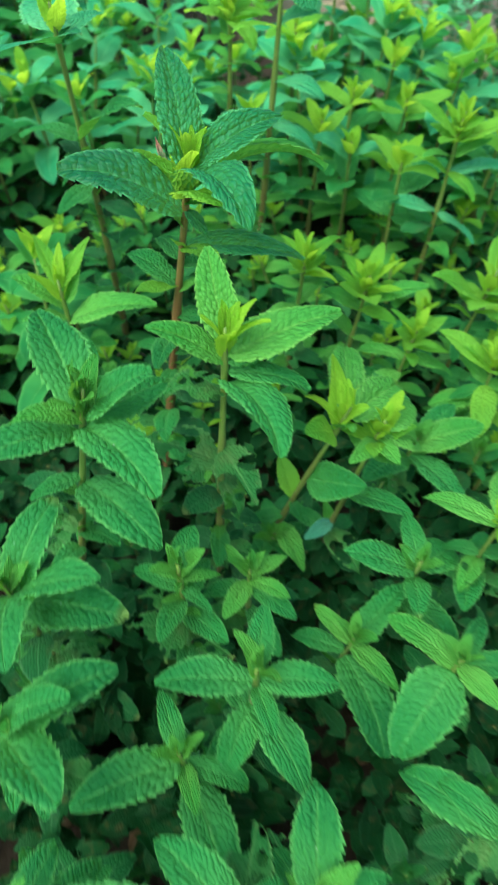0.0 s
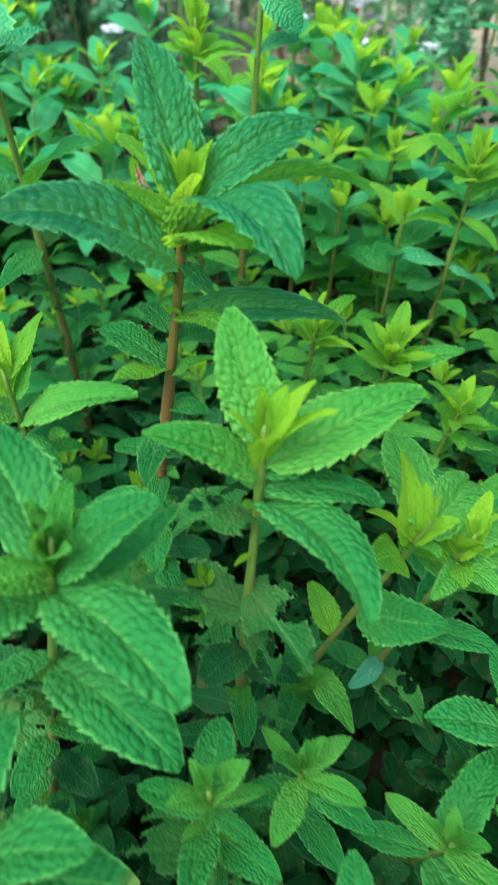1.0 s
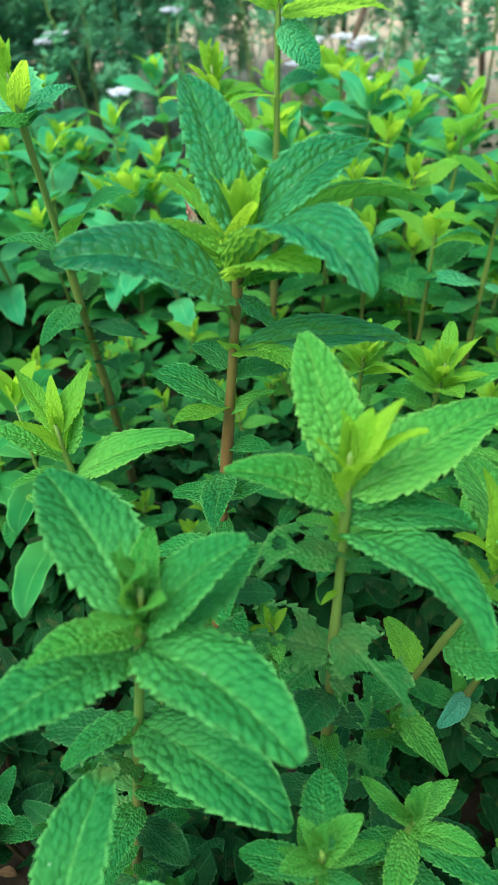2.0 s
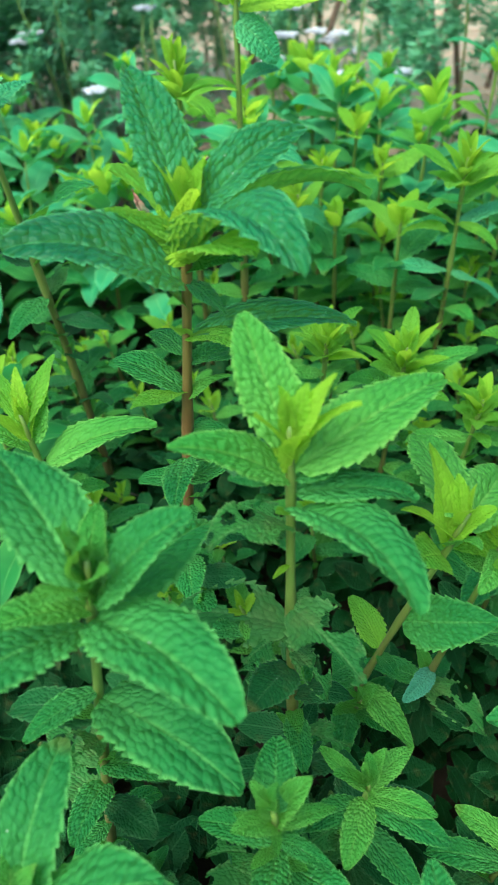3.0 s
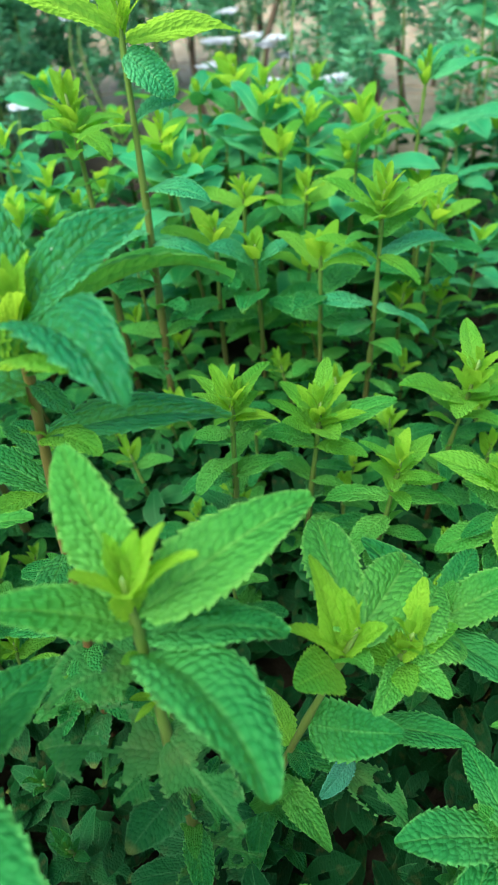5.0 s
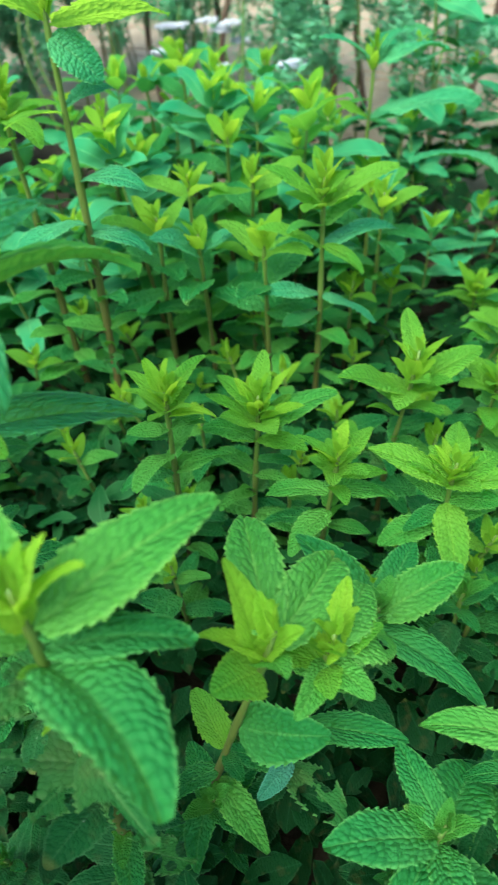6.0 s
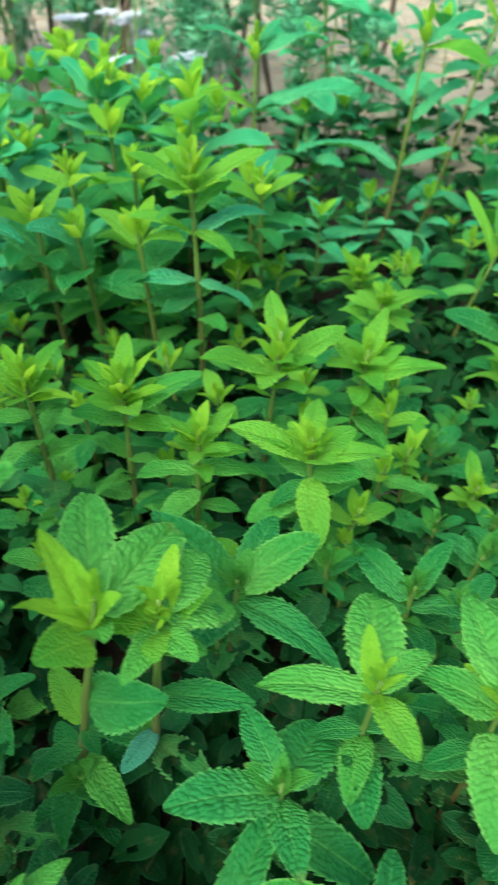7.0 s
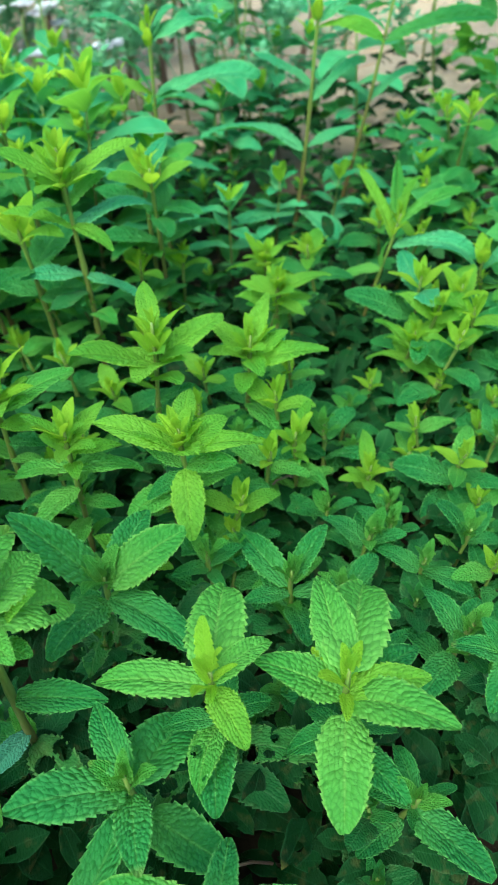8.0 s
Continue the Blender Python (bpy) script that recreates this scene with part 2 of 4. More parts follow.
def leaf_shape(rng, rows, half, width=0.22, fold=0.25, curl=0.5, twist=0.0, teeth=10, tooth=0.18, pucker=0.010, wave=0.02, peak=0.84, bites=0, bite=1.0):
    """Corners, faces and uvs of a toothed blade one unit long, from its foot at the origin to its tip on +y; +z is the upper side."""
    verts, faces, uvs = [], [], []
    shift, lift = rng.random() * 6.28, rng.random() * 6.28
    y = z = 0.0
    spine = []
    for i in range(rows + 1):
        s = i / rows
        angle = -curl * (s - 0.25) * abs(s + 0.35)
        spine.append((y, z, angle))
        y, z = y + math.cos(angle) / rows, z + math.sin(angle) / rows
    tip = math.atan2(spine[-1][1], spine[-1][0])
    size = math.hypot(spine[-1][0], spine[-1][1])
    holes = [(rng.uniform(0.15, 0.95), rng.choice((-1, 1)) * rng.uniform(0.3, 1.1), rng.uniform(0.05, 0.13) * bite) for _ in range(bites)]
    for i, (sy, sz, angle) in enumerate(spine):
        s = i / rows
        outline = width * max(0.0, math.sin(math.pi * min(1.0, s) ** peak)) ** 0.64 * (1.06 - 0.08 * s)
        if s < 0.05:
            outline = max(0.012, outline * 0.35)
        saw = 1 - (s * teeth) % 1.0
        for j in range(-half, half + 1):
            u = j / half
            a = abs(u)
            reach = 1 + tooth * (saw - 0.5) * a ** 5 * (0.15 < s) + 0.03 * math.sin(9 * s + shift) * a
            x = u * outline * reach
            ahead = 0.030 * a ** 4 * (1 - saw) * (s > 0.1)
            bend = (s - 0.11 * a) * 11 + 0.25 * math.sin(11 * s + shift) + 0.2 * math.sin(9 * a + lift)
            vein = bend % 1.0
            cell = (a * 3.6 + 0.37 * int(bend + 20) + 0.2 * math.sin(23 * s + lift)) % 1.0
            up = 1.25 * fold * abs(x) * (1 - 0.72 * a)
            up += pucker * (math.sin(math.pi * vein) ** 0.8) * (0.55 + 0.45 * math.sin(math.pi * cell)) * min(1.0, a * 5) * min(1.0, 6 * s, 7 * (1 - s))
            up += wave * math.sin(7.5 * s + lift + (2.2 if u > 0 else 0)) * a * a * min(1.0, 4 * s)
            roll = twist * (s - 0.3)
            x, up = x * math.cos(roll) - up * math.sin(roll), x * math.sin(roll) + up * math.cos(roll)
            py, pz = sy + ahead - up * math.sin(angle), sz + up * math.cos(angle)
            verts.append((x / size, (py * math.cos(tip) + pz * math.sin(tip)) / size, (pz * math.cos(tip) - py * math.sin(tip)) / size))
            uvs.append((0.5 + 0.5 * u, s))
    across = 2 * half + 1
    for i in range(rows):
        for j in range(2 * half):
            s, u = (i + 0.5) / rows, (j + 0.5) / half - 1
            if any((s - hs) ** 2 + ((u - hu) * width) ** 2 < hr * hr for hs, hu, hr in holes):
                continue
            k = i * across + j
            faces.append((k, k + 1, k + across + 1, k + across))
    return verts, faces, uvs


def leaf_set(name, count, seed, material, rows, half, **style):
    """Several blades of one kind, with chance differences."""
    made = []
    for i in range(count):
        rng = random.Random(seed + i)
        own = dict(style)
        for key, low, high in (("width", 0.9, 1.12), ("fold", 0.5, 1.5), ("curl", 0.4, 1.5), ("wave", 0.5, 1.6)):
            if key in own:
                own[key] *= rng.uniform(low, high)
        own["twist"] = rng.uniform(-0.5, 0.5)
        own["teeth"] = rng.choice((10, 11, 12))
        made.append(mesh_from(name, *leaf_shape(rng, rows, half, **own), material))
    return made


FINE = {
    "m": leaf_set("mint_leaf", 10, 100, MATURE, 40, 4, width=0.205, fold=0.34, curl=0.75, wave=0.022),
    "l": leaf_set("light_leaf", 10, 130, LIGHT, 40, 4, width=0.205, fold=0.36, curl=0.65, wave=0.022),
    "g": leaf_set("golden_leaf", 10, 145, GOLD, 40, 4, width=0.205, fold=0.40, curl=0.65, wave=0.022, tooth=0.19),
    "b": leaf_set("deep_leaf", 8, 160, DEEP, 40, 5, width=0.19, fold=0.75, curl=0.85, wave=0.025),
    "y": leaf_set("young_leaf", 8, 200, YOUNG, 32, 4, width=0.19, fold=0.5, curl=0.35, wave=0.02, pucker=0.012, tooth=0.30),
    "d": leaf_set("old_leaf", 8, 300, OLD_SHADED, 30, 4, width=0.225, fold=0.22, curl=0.8, wave=0.03),
    "h": leaf_set("eaten_leaf", 6, 400, RAGGED, 60, 9, width=0.25, fold=0.2, curl=0.9, wave=0.035, bites=9),
    "c": leaf_set("curled_leaf", 3, 180, DEEP, 40, 5, width=0.19, fold=0.4, curl=1.05, wave=0.022),
    "p": leaf_set("pale_leaf", 6, 190, HAZY_PALE, 36, 4, width=0.21, fold=0.34, curl=0.75, wave=0.022),
    "v": leaf_set("silvery_leaf", 2, 470, SILVER, 30, 4, width=0.23, fold=0.8, curl=1.0, wave=0.05),
    "w": leaf_set("withered_leaf", 1, 450, PINK, 30, 4, width=0.14, fold=0.9, curl=-0.8, wave=0.05),
}
ROUGH = {
    "m": leaf_set("mint_leaf", 7, 500, MATURE, 30, 2, width=0.205, fold=0.34, curl=0.75, wave=0.02, tooth=0.20),
    "l": leaf_set("light_leaf", 7, 530, LIGHT, 30, 2, width=0.205, fold=0.36, curl=0.65, wave=0.02, tooth=0.20),
    "g": leaf_set("golden_leaf", 7, 545, GOLD, 30, 2, width=0.205, fold=0.40, curl=0.65, wave=0.02, tooth=0.20),
    "p": leaf_set("pale_leaf", 7, 560, HAZY_PALE, 30, 2, width=0.205, fold=0.34, curl=0.75, wave=0.02, tooth=0.20),
    "y": leaf_set("young_leaf", 6, 600, YOUNG, 30, 2, width=0.185, fold=0.5, curl=0.35, wave=0.02, tooth=0.22),
    "d": leaf_set("old_leaf", 6, 700, OLD_SHADED, 30, 2, width=0.225, fold=0.22, curl=0.8, wave=0.03, tooth=0.20),
    "h": leaf_set("eaten_leaf", 4, 800, OLD_SHADED, 20, 4, width=0.25, fold=0.2, curl=0.9, wave=0.035, bites=6, tooth=0.1),
}
PART_NAMES = {"m": "leaf", "l": "leaf", "g": "leaf", "b": "leaf", "c": "leaf", "p": "leaf", "y": "young_leaf", "h": "eaten_leaf", "d": "old_leaf", "w": "withered_leaf", "v": "curled_leaf"}
PART_LABELS = {"y": "pale yellow-green young leaf", "h": "dark leaf with eaten holes", "w": "shrivelled pinkish-brown leaf", "v": "curled leaf showing its pale blue-grey underside"}


def leaf_pose(foot, azimuth, elevation, length, roll=0.0, wide=1.0):
    """The pose of a blade from its foot, degrees round and up, length in metres."""
    return pose(*foot, 0, 0, azimuth - 90) @ pose(0, 0, 0, elevation, roll, 0) @ Matrix.Diagonal((length * wide, length, length, 1))


def tube(path, radii, sides=7, square=0.0):
    """Corners, faces and uvs of a tapered stem along a path."""
    verts, faces, uvs = [], [], []
    total = len(path) - 1
    for i, (p, r) in enumerate(zip(path, radii)):
        ahead = (Vector(path[min(i + 1, total)]) - Vector(path[max(i - 1, 0)])).normalized()
        side = ahead.cross(Vector((0.0, 1.0, 0.02))).normalized()
        other = ahead.cross(side)
        for j in range(sides):
            a = 2 * math.pi * j / sides
            bulge = r * (1 + square * math.cos(4 * a))
            verts.append(tuple(Vector(p) + side * math.cos(a) * bulge + other * math.sin(a) * bulge))
            uvs.append((j / sides, i / total))
    for i in range(total):
        for j in range(sides):
            k, m = i * sides + j, i * sides + (j + 1) % sides
            faces.append((k, m, m + sides, k + sides))
    faces.append(tuple(range(total * sides, (total + 1) * sides)))
    return verts, faces, uvs


def stem_mesh(name, path, thick, thin, material, nodes=()):
    total = len(path) - 1
    radii = [thick + (thin - thick) * (i / total) ** 2.2 + (0.0004 if i in nodes else 0.0) for i in range(total + 1)]
    return mesh_from(name, *tube(path, radii, 8, 0.08), material)


# ---- ground ----
def build_ground():
    """One sheet: fine near the bed, reaching the horizon by ever larger steps."""
    near = [i * 0.02 for i in range(-60, 111)]
    steps = [2.4, 2.8, 3.4, 4.2, 5.5, 8.0, 13.0, 25.0, 60.0, 200.0, 1000.0]
    xs = [-v + 1.0 for v in reversed(steps)] + near + steps
    verts, faces, uvs = [], [], []
    for y in xs:
        for x in xs:
            lump = 0.010 * noise.noise((x * 9, y * 9, 0.3)) + 0.005 * noise.noise((x * 31, y * 31, 4.0))
            verts.append((x, y, lump - 0.004 if abs(x) < 3 and abs(y) < 3 else -0.004))
            uvs.append((x, y))
    wide = len(xs)
    for i in range(wide - 1):
        for j in range(wide - 1):
            k = i * wide + j
            faces.append((k, k + 1, k + wide + 1, k + wide))
    return tagged(new("ground", mesh_from("ground", verts, faces, uvs, SOIL)), "dark crumbly garden soil with the plants' shade painted in, turning to dry pale straw-littered earth", "ground", "", "structure")


build_ground()

# ---- mint plants ----
MINT_LABEL = "fresh green mint plant with toothed wrinkled leaves on a stem"
chance = random.Random(7)
HUBS = []


def own_blade(kind, curl, fold, bites=0):
    """A blade of its own, with a given arch and fold."""
    source = FINE[kind][0]
    rng = random.Random(round(1000 * curl + 77 * fold) + len(bpy.data.meshes))
    return mesh_from(source.name.split(".")[0], *leaf_shape(rng, 48, 6, width=0.19 if kind == "y" else 0.205, fold=fold, curl=curl, twist=rng.uniform(-0.3, 0.3), teeth=rng.choice((12, 13, 14)), wave=0.022, bites=bites, bite=0.55), source.materials[0])


def mint(hub, leaves, fine=True, lower=True, label=MINT_LABEL, thick=None, lean=(0.0, -0.22), tone="m"):
    """A mint plant whose main whorl sits at hub. Each leaf: kind, millimetres below the whorl, degrees round, degrees up, millimetres long."""
    hub = Vector(hub)
    HUBS.append(hub)
    kinds = FINE if fine else ROUGH
    slope = Vector((*lean, 1.0))
    foot = hub - slope * (hub.z + 0.004)
    red = thick is not None
    top = max(0.012 if hub.z < 0.2 else 0.020, 0.006 - min((leaf[1] for leaf in leaves), default=0) / 1000)
    plant = tagged(new("mint_plant"), label, "mint plant", "mint plants in the bed")
    plant.location = foot
    side = Vector((chance.uniform(-1, 1), chance.uniform(-1, 1), 0)) * 0.003

    def along(drop):
        """The middle of the stem at that drop below the whorl."""
        k = max(0.0, min(1.0, drop / hub.z))
        return hub - slope * drop - foot + side * math.sin(math.pi * k)

    path = [along(hub.z * (1 - i / 12) + (0.006 if i == 0 else 0)) for i in range(13)] + [along(-top * 0.6), along(-top)]
    if thick is None:
        thick = 0.0009 + 0.0052 * max(0.0, hub.z - 0.04)
    piece("stem", stem_mesh("stem", path, min(thick, 0.0027), 0.0007, STEM if red else BUSH_STEM, (3, 6, 9, 12)), plant)
    lowest = 0.0
    for kind, drop, azimuth, elevation, length, *rest in leaves:
        drop, lowest = drop / 1000, max(lowest, drop / 1000)
        wide = rest[0] if rest else 1.0
        roll = rest[1] if len(rest) > 1 else chance.uniform(-12, 12)
        shape = own_blade(kind, *rest[2:5]) if len(rest) > 3 else chance.choice(kinds[kind])
        piece(PART_NAMES[kind], shape, plant,
              leaf_pose(along(drop), azimuth, elevation, length / 1000, roll, wide * (1.06 if kind in "gy" else 1.0) * chance.uniform(0.94, 1.06)), PART_LABELS.get(kind, ""))
    tip_path = [along(0.002), along(-top * 0.5), along(-top * 1.05)]
    shoot = piece("shoot_tip", mesh_from("shoot_tip", *tube(tip_path, [0.0011, 0.0010, 0.0005], 5), GREEN_STEM), plant, None, "soft green growing tip")
    turn = chance.uniform(0, 360)
    bud = "m" if tone == "d" else "l" if tone == "m" else "y"
    scale = min(1.25, 0.62 + 2.6 * hub.z) if fine else 0.9
    for k, (rise, tilt, length) in enumerate(((1.0, 80, 0.010), (0.65, 68, 0.015), (0.25, 54, 0.020))[:3 if fine else 2]):
        for half in (0, 180):
            piece(PART_NAMES[bud], chance.choice((kinds if hub.z > 0.13 and hub.y < 0.32 else ROUGH)[bud]), shoot, leaf_pose(along(-top * rise), turn + 90 * k + half + chance.uniform(-14, 14), tilt + chance.uniform(-9, 9), length * scale * chance.uniform(0.85, 1.15), chance.uniform(-10, 10), 0.9), PART_LABELS.get(bud, ""))
    if fine and tone == "g" and hub.y > 0.295:
        # the crowded small leaves under the tip of a golden head
        usual = min(0.030, sum(leaf[4] for leaf in leaves[:4]) / 4000)
        for drop, tilt, length, kinds_here in ((-0.004, 46, 0.62, "yg"), (0.001, 26, 0.80, "gg"), (0.011, 14, 0.85, "gl")):
            for half in (0, 90, 180, 270) if drop < 0.01 else (45, 225):
                kind = chance.choice(kinds_here)
                piece(PART_NAMES[kind], chance.choice(ROUGH[kind]), plant, leaf_pose(along(drop), turn + half + 30 * tilt / 46 + chance.uniform(-18, 18), tilt + chance.uniform(-12, 12), usual * length * chance.uniform(0.8, 1.15), chance.uniform(-12, 12), 1.12), PART_LABELS.get(kind, ""))
    drop, turn = max(lowest, 0.004) + 0.012, chance.uniform(0, 180)
    while lower and hub.z - drop > 0.015:
        depth = hub.z - drop
        for half in (0, 180):
            upper = fine and tone in "lg" and depth > 0.06 and hub.y > 0.33 and (drop < 0.036 or chance.random() < 0.5)
            # kind d towards the foot: old leaves with shade in their colour
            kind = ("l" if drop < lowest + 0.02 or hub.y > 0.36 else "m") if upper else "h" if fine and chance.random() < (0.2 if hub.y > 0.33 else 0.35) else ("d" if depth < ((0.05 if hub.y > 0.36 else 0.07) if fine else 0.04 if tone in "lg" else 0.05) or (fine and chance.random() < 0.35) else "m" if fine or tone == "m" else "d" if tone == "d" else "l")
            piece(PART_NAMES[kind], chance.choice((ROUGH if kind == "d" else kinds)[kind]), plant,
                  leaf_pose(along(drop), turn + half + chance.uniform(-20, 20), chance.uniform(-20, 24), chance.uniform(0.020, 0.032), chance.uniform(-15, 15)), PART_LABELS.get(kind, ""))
            if fine and depth > 0.05 and chance.random() < 0.5:
                piece("side_leaf", chance.choice(ROUGH["l"]), plant,
                      leaf_pose(along(drop - 0.002), turn + half + chance.uniform(-40, 40), chance.uniform(25, 65), chance.uniform(0.010, 0.018), 0, 0.85), "small fresh side shoot leaf")
        drop, turn = drop + chance.uniform(0.013, 0.020) * (1.0 if fine else 1.5), turn + 90 + chance.uniform(-15, 15)
    return plant


def whorls(rng, size, tone="m"):
    """Leaves of a plant that grows as it likes: crossed pairs, longer and flatter downwards."""
    leaves, turn = [], rng.uniform(0, 180)
    for k, (drop, tilt, length) in enumerate(((-10, 58, 15), (-5, 42, 24), (0, 24, 36), (20, 10, 44), (40, 2, 42))):
        for side in (0, 180):
            leaves.append((("m" if tone == "d" else "l" if tone == "m" else "y") if k < 2 else (tone if k == 2 or tone == "d" else "m"), drop * size, turn + side + rng.uniform(-14, 14), tilt + rng.uniform(-12, 12), length * size * rng.uniform(0.85, 1.12)))
        turn += 90 + rng.uniform(-10, 10)
    return leaves


def free_mint(hub, size=1.0, fine=False, tone="l", lower=True):
    return mint(hub, whorls(chance, size, tone), fine, lower, tone=tone)


# plants of the front, set one by one
mint((-0.0032, 0.3471, 0.272), [("b", -12, 110, 53, 47, 0.85, 0, 0.55, 0.6), ("b", -12, 24, 33, 43, 0.85, 25, 0.9, 0.7), ("b", 7, -174, 28, 55, 1.05, -18, 0.9, 0.6), ("c", 0, -62, 16, 59, 0.72, 0, 1.6, 0.7), ("l", -4, 8, 5, 58, 0.5, -15, 1.2, 0.8), ("g", -4, -172, 67, 39, 1.0, 62, 0.5, 0.5), ("g", -4, -134, 64, 26, 1.1, 55, 0.3, 0.5), ("y", -12, 24, 69, 21, 1.05, 10, 0.3, 0.6), ("y", -11, 85, 65, 24, 0.7, -20, 0.2, 0.7), ("g", 1, -62, 24, 40, 1.2, 0, 0.8, 0.4), ("w", -2, 137, 48, 25, 0.3), ("b", 6, -49, -27, 16, 1.1), ("b", 17, -174, 53, 15, 1.2), ("m", 3, -28, 17, 20, 1.0), ("g", 27, -42, 5, 23, 1.0, 0, 1.0, 0.4), ("g", 27, -117, 49, 11, 1.2), ("b", 27, -7, -2, 54, 0.5, 24, 1.0, 0.6), ("m", 38, 26, -16, 23, 1.0), ("m", 34, 122, -5, 23, 1.0), ("g", 50, -146, 13, 23, 0.7), ("m", 50, 152, 14, 31, 0.9), ("l", 53, -11, 31, 19, 0.8), ("m", 70, -20, 6, 17, 0.9)], lean=(0.115, -0.15), tone="b", thick=0.0024, label="tall red-stemmed mint plant with dark wrinkled leaves")
mint((0.0145, 0.2823, 0.2375), [("l", -13, 95, 56, 36, 0.95, -10, 0.35, 0.5), ("l", -5, 23, 12, 49, 0.85, 15, 0.5, 0.4), ("l", -2, 173, 37, 36, 0.68, -20, 0.9, 0.6), ("y", -12, -18, 42, 24, 0.62, 0, 0.5, 0.5), ("y", -13, 5, 64, 26, 0.75, 10, 0.2, 0.5), ("y", -14, 79, 83, 16, 0.7, 0, 0.2, 0.8), ("m", -2, 23, -4, 31, 0.9), ("m", 3, -3, -14, 35, 0.9, 0, 0.8, 0.4), ("m", 10, -65, 5, 48, 1.1, -22, 1.1, 0.75), ("g", 10, -138, 38, 9, 1.0), ("h", 16, -156, 12, 26, 1.25), ("h", 21, 131, 0, 20, 1.1), ("h", 53, -3, -23, 17, 1.1), ("h", 55, -62, -6, 33, 1.0), ("h", 66, 166, 4, 38, 1.1), ("h", 69, -146, 10, 21, 1.1), ("y", 33, -139, 5, 8, 0.7), ("h", 79, -54, -37, 21, 1.0)], lean=(0.02, -0.08), tone="l")
mint((-0.0394, 0.2603, 0.2269), [("m", -9, 121, 24, 44, 1.1, 0, 0.7, 0.6), ("m", -4, 18, 35, 34, 1.05, 10, 0.7, 0.6), ("m", 3, 45, -8, 46, 0.9, 10, 0.7, 0.3), ("l", -1, -148, 26, 29, 0.95, 0, 0.8, 0.6), ("m", 2, -49, 4, 49, 1.1, -5, 0.9, 0.6), ("m", 6, -144, 11, 41, 1.15, 5, 0.8, 0.3), ("m", 42, -44, 2, 51, 1.0, 0, 0.8, 0.35), ("m", 38, -156, -14, 24, 0.9), ("l", -4, 174, 85, 26, 0.85, 0, 0.2, 0.6), ("l", -3, -49, 59, 26, 0.6, 0, 0.4, 0.7), ("l", -3, 51, 79, 12, 0.7)], lean=(0.17, -0.1), tone="m")
mint((0.026, 0.245, 0.139), [("l", -5, 125, 6, 19, 0.8), ("l", -5, 32, 2, 20, 0.9), ("l", -2, -33, 12, 22, 0.85), ("l", 0, -120, 4, 23, 0.95), ("l", -8, 32, 40, 6, 0.8), ("m", 4, -40, 1, 28, 0.9), ("m", 11, -169, -2, 22, 1.0)], lean=(0.0, -0.2), tone="m")
mint((-0.003, 0.229, 0.165), [("m", -12, 79, -1, 22, 1.2, 0, 0.5, 0.3), ("l", -1, 161, 21, 12, 0.75), ("l", -2, 8, -2, 17, 0.8), ("l", 1, -94, 28, 10, 0.7), ("m", 9, 160, 6, 22, 0.9), ("m", 9, -38, -6, 17, 0.9)], lean=(0.0, -0.2), tone="m")
mint((0.0644, 0.2936, 0.1894), [("l", -13, 86, -11, 57, 0.75, 0, 0.4, 0.4), ("y", 0, 118, 73, 38, 0.7, 0, 0.3, 0.5), ("y", -4, 57, 61, 18, 1.0, 0, 0.3, 0.5), ("l", -10, 41, -20, 49, 0.85, 30, 0.6, 0.5), ("g", 4, -158, 37, 22, 1.5, -20, 0.7, 0.3), ("m", 49, -9, 43, 40, 1.15, 40, 0.6, 0.3), ("l", 1, -83, 45, 21, 1.1), ("g", 72, 106, 18, 24, 1.0), ("m", 76, -71, 4, 13, 1.0), ("l", 104, -68, -3, 34, 0.9), ("m", 93, -170, -15, 23, 1.0)], lean=(0.2, -0.2), tone="g")
mint((0.083, 0.296, 0.18), [("l", -11, 45, -16, 30, 1.25, 22, 0.5, 0.3), ("y", -4, -28, 64, 13, 1.3, 20, 0.4, 0.3), ("y", -9, 101, 31, 12, 0.9), ("l", -8, 13, -46, 37, 1.1, 20, 0.8, 0.4, 1), ("l", -1, -134, 11, 23, 0.9, -30, 0.8, 0.4), ("l", -1, -63, 12, 20, 1.1, 15, 0.8, 0.4), ("m", 52, -26, 6, 36, 0.8, 15, 0.7, 0.4), ("v", 88, -143, -1, 20, 0.9, -25, 1.2, 0.7)], lean=(0.1, -0.22), tone="g")
mint((0.141, 0.267, 0.15), [("l", -6, 155, -1, 37, 0.85, 0, 0.7, 0.4), ("l", -10, 68, -17, 46, 1.0, 0, 0.5, 0.3), ("g", -5, -81, -4, 22, 1.0, 0, 0.9, 0.35), ("l", -8, 17, -2, 23, 0.95), ("y", -8, 118, 53, 9, 0.8), ("y", -10, -8, 27, 10, 0.85), ("y", -7, -110, 30, 10, 0.8), ("l", 31, -123, 3, 25, 0.9, 0, 1.4, 0.6, 2), ("m", 26, 2, -13, 20, 1.0), ("m", 26, 166, -7, 19, 1.0)], lean=(0.03, -0.15), tone="g")
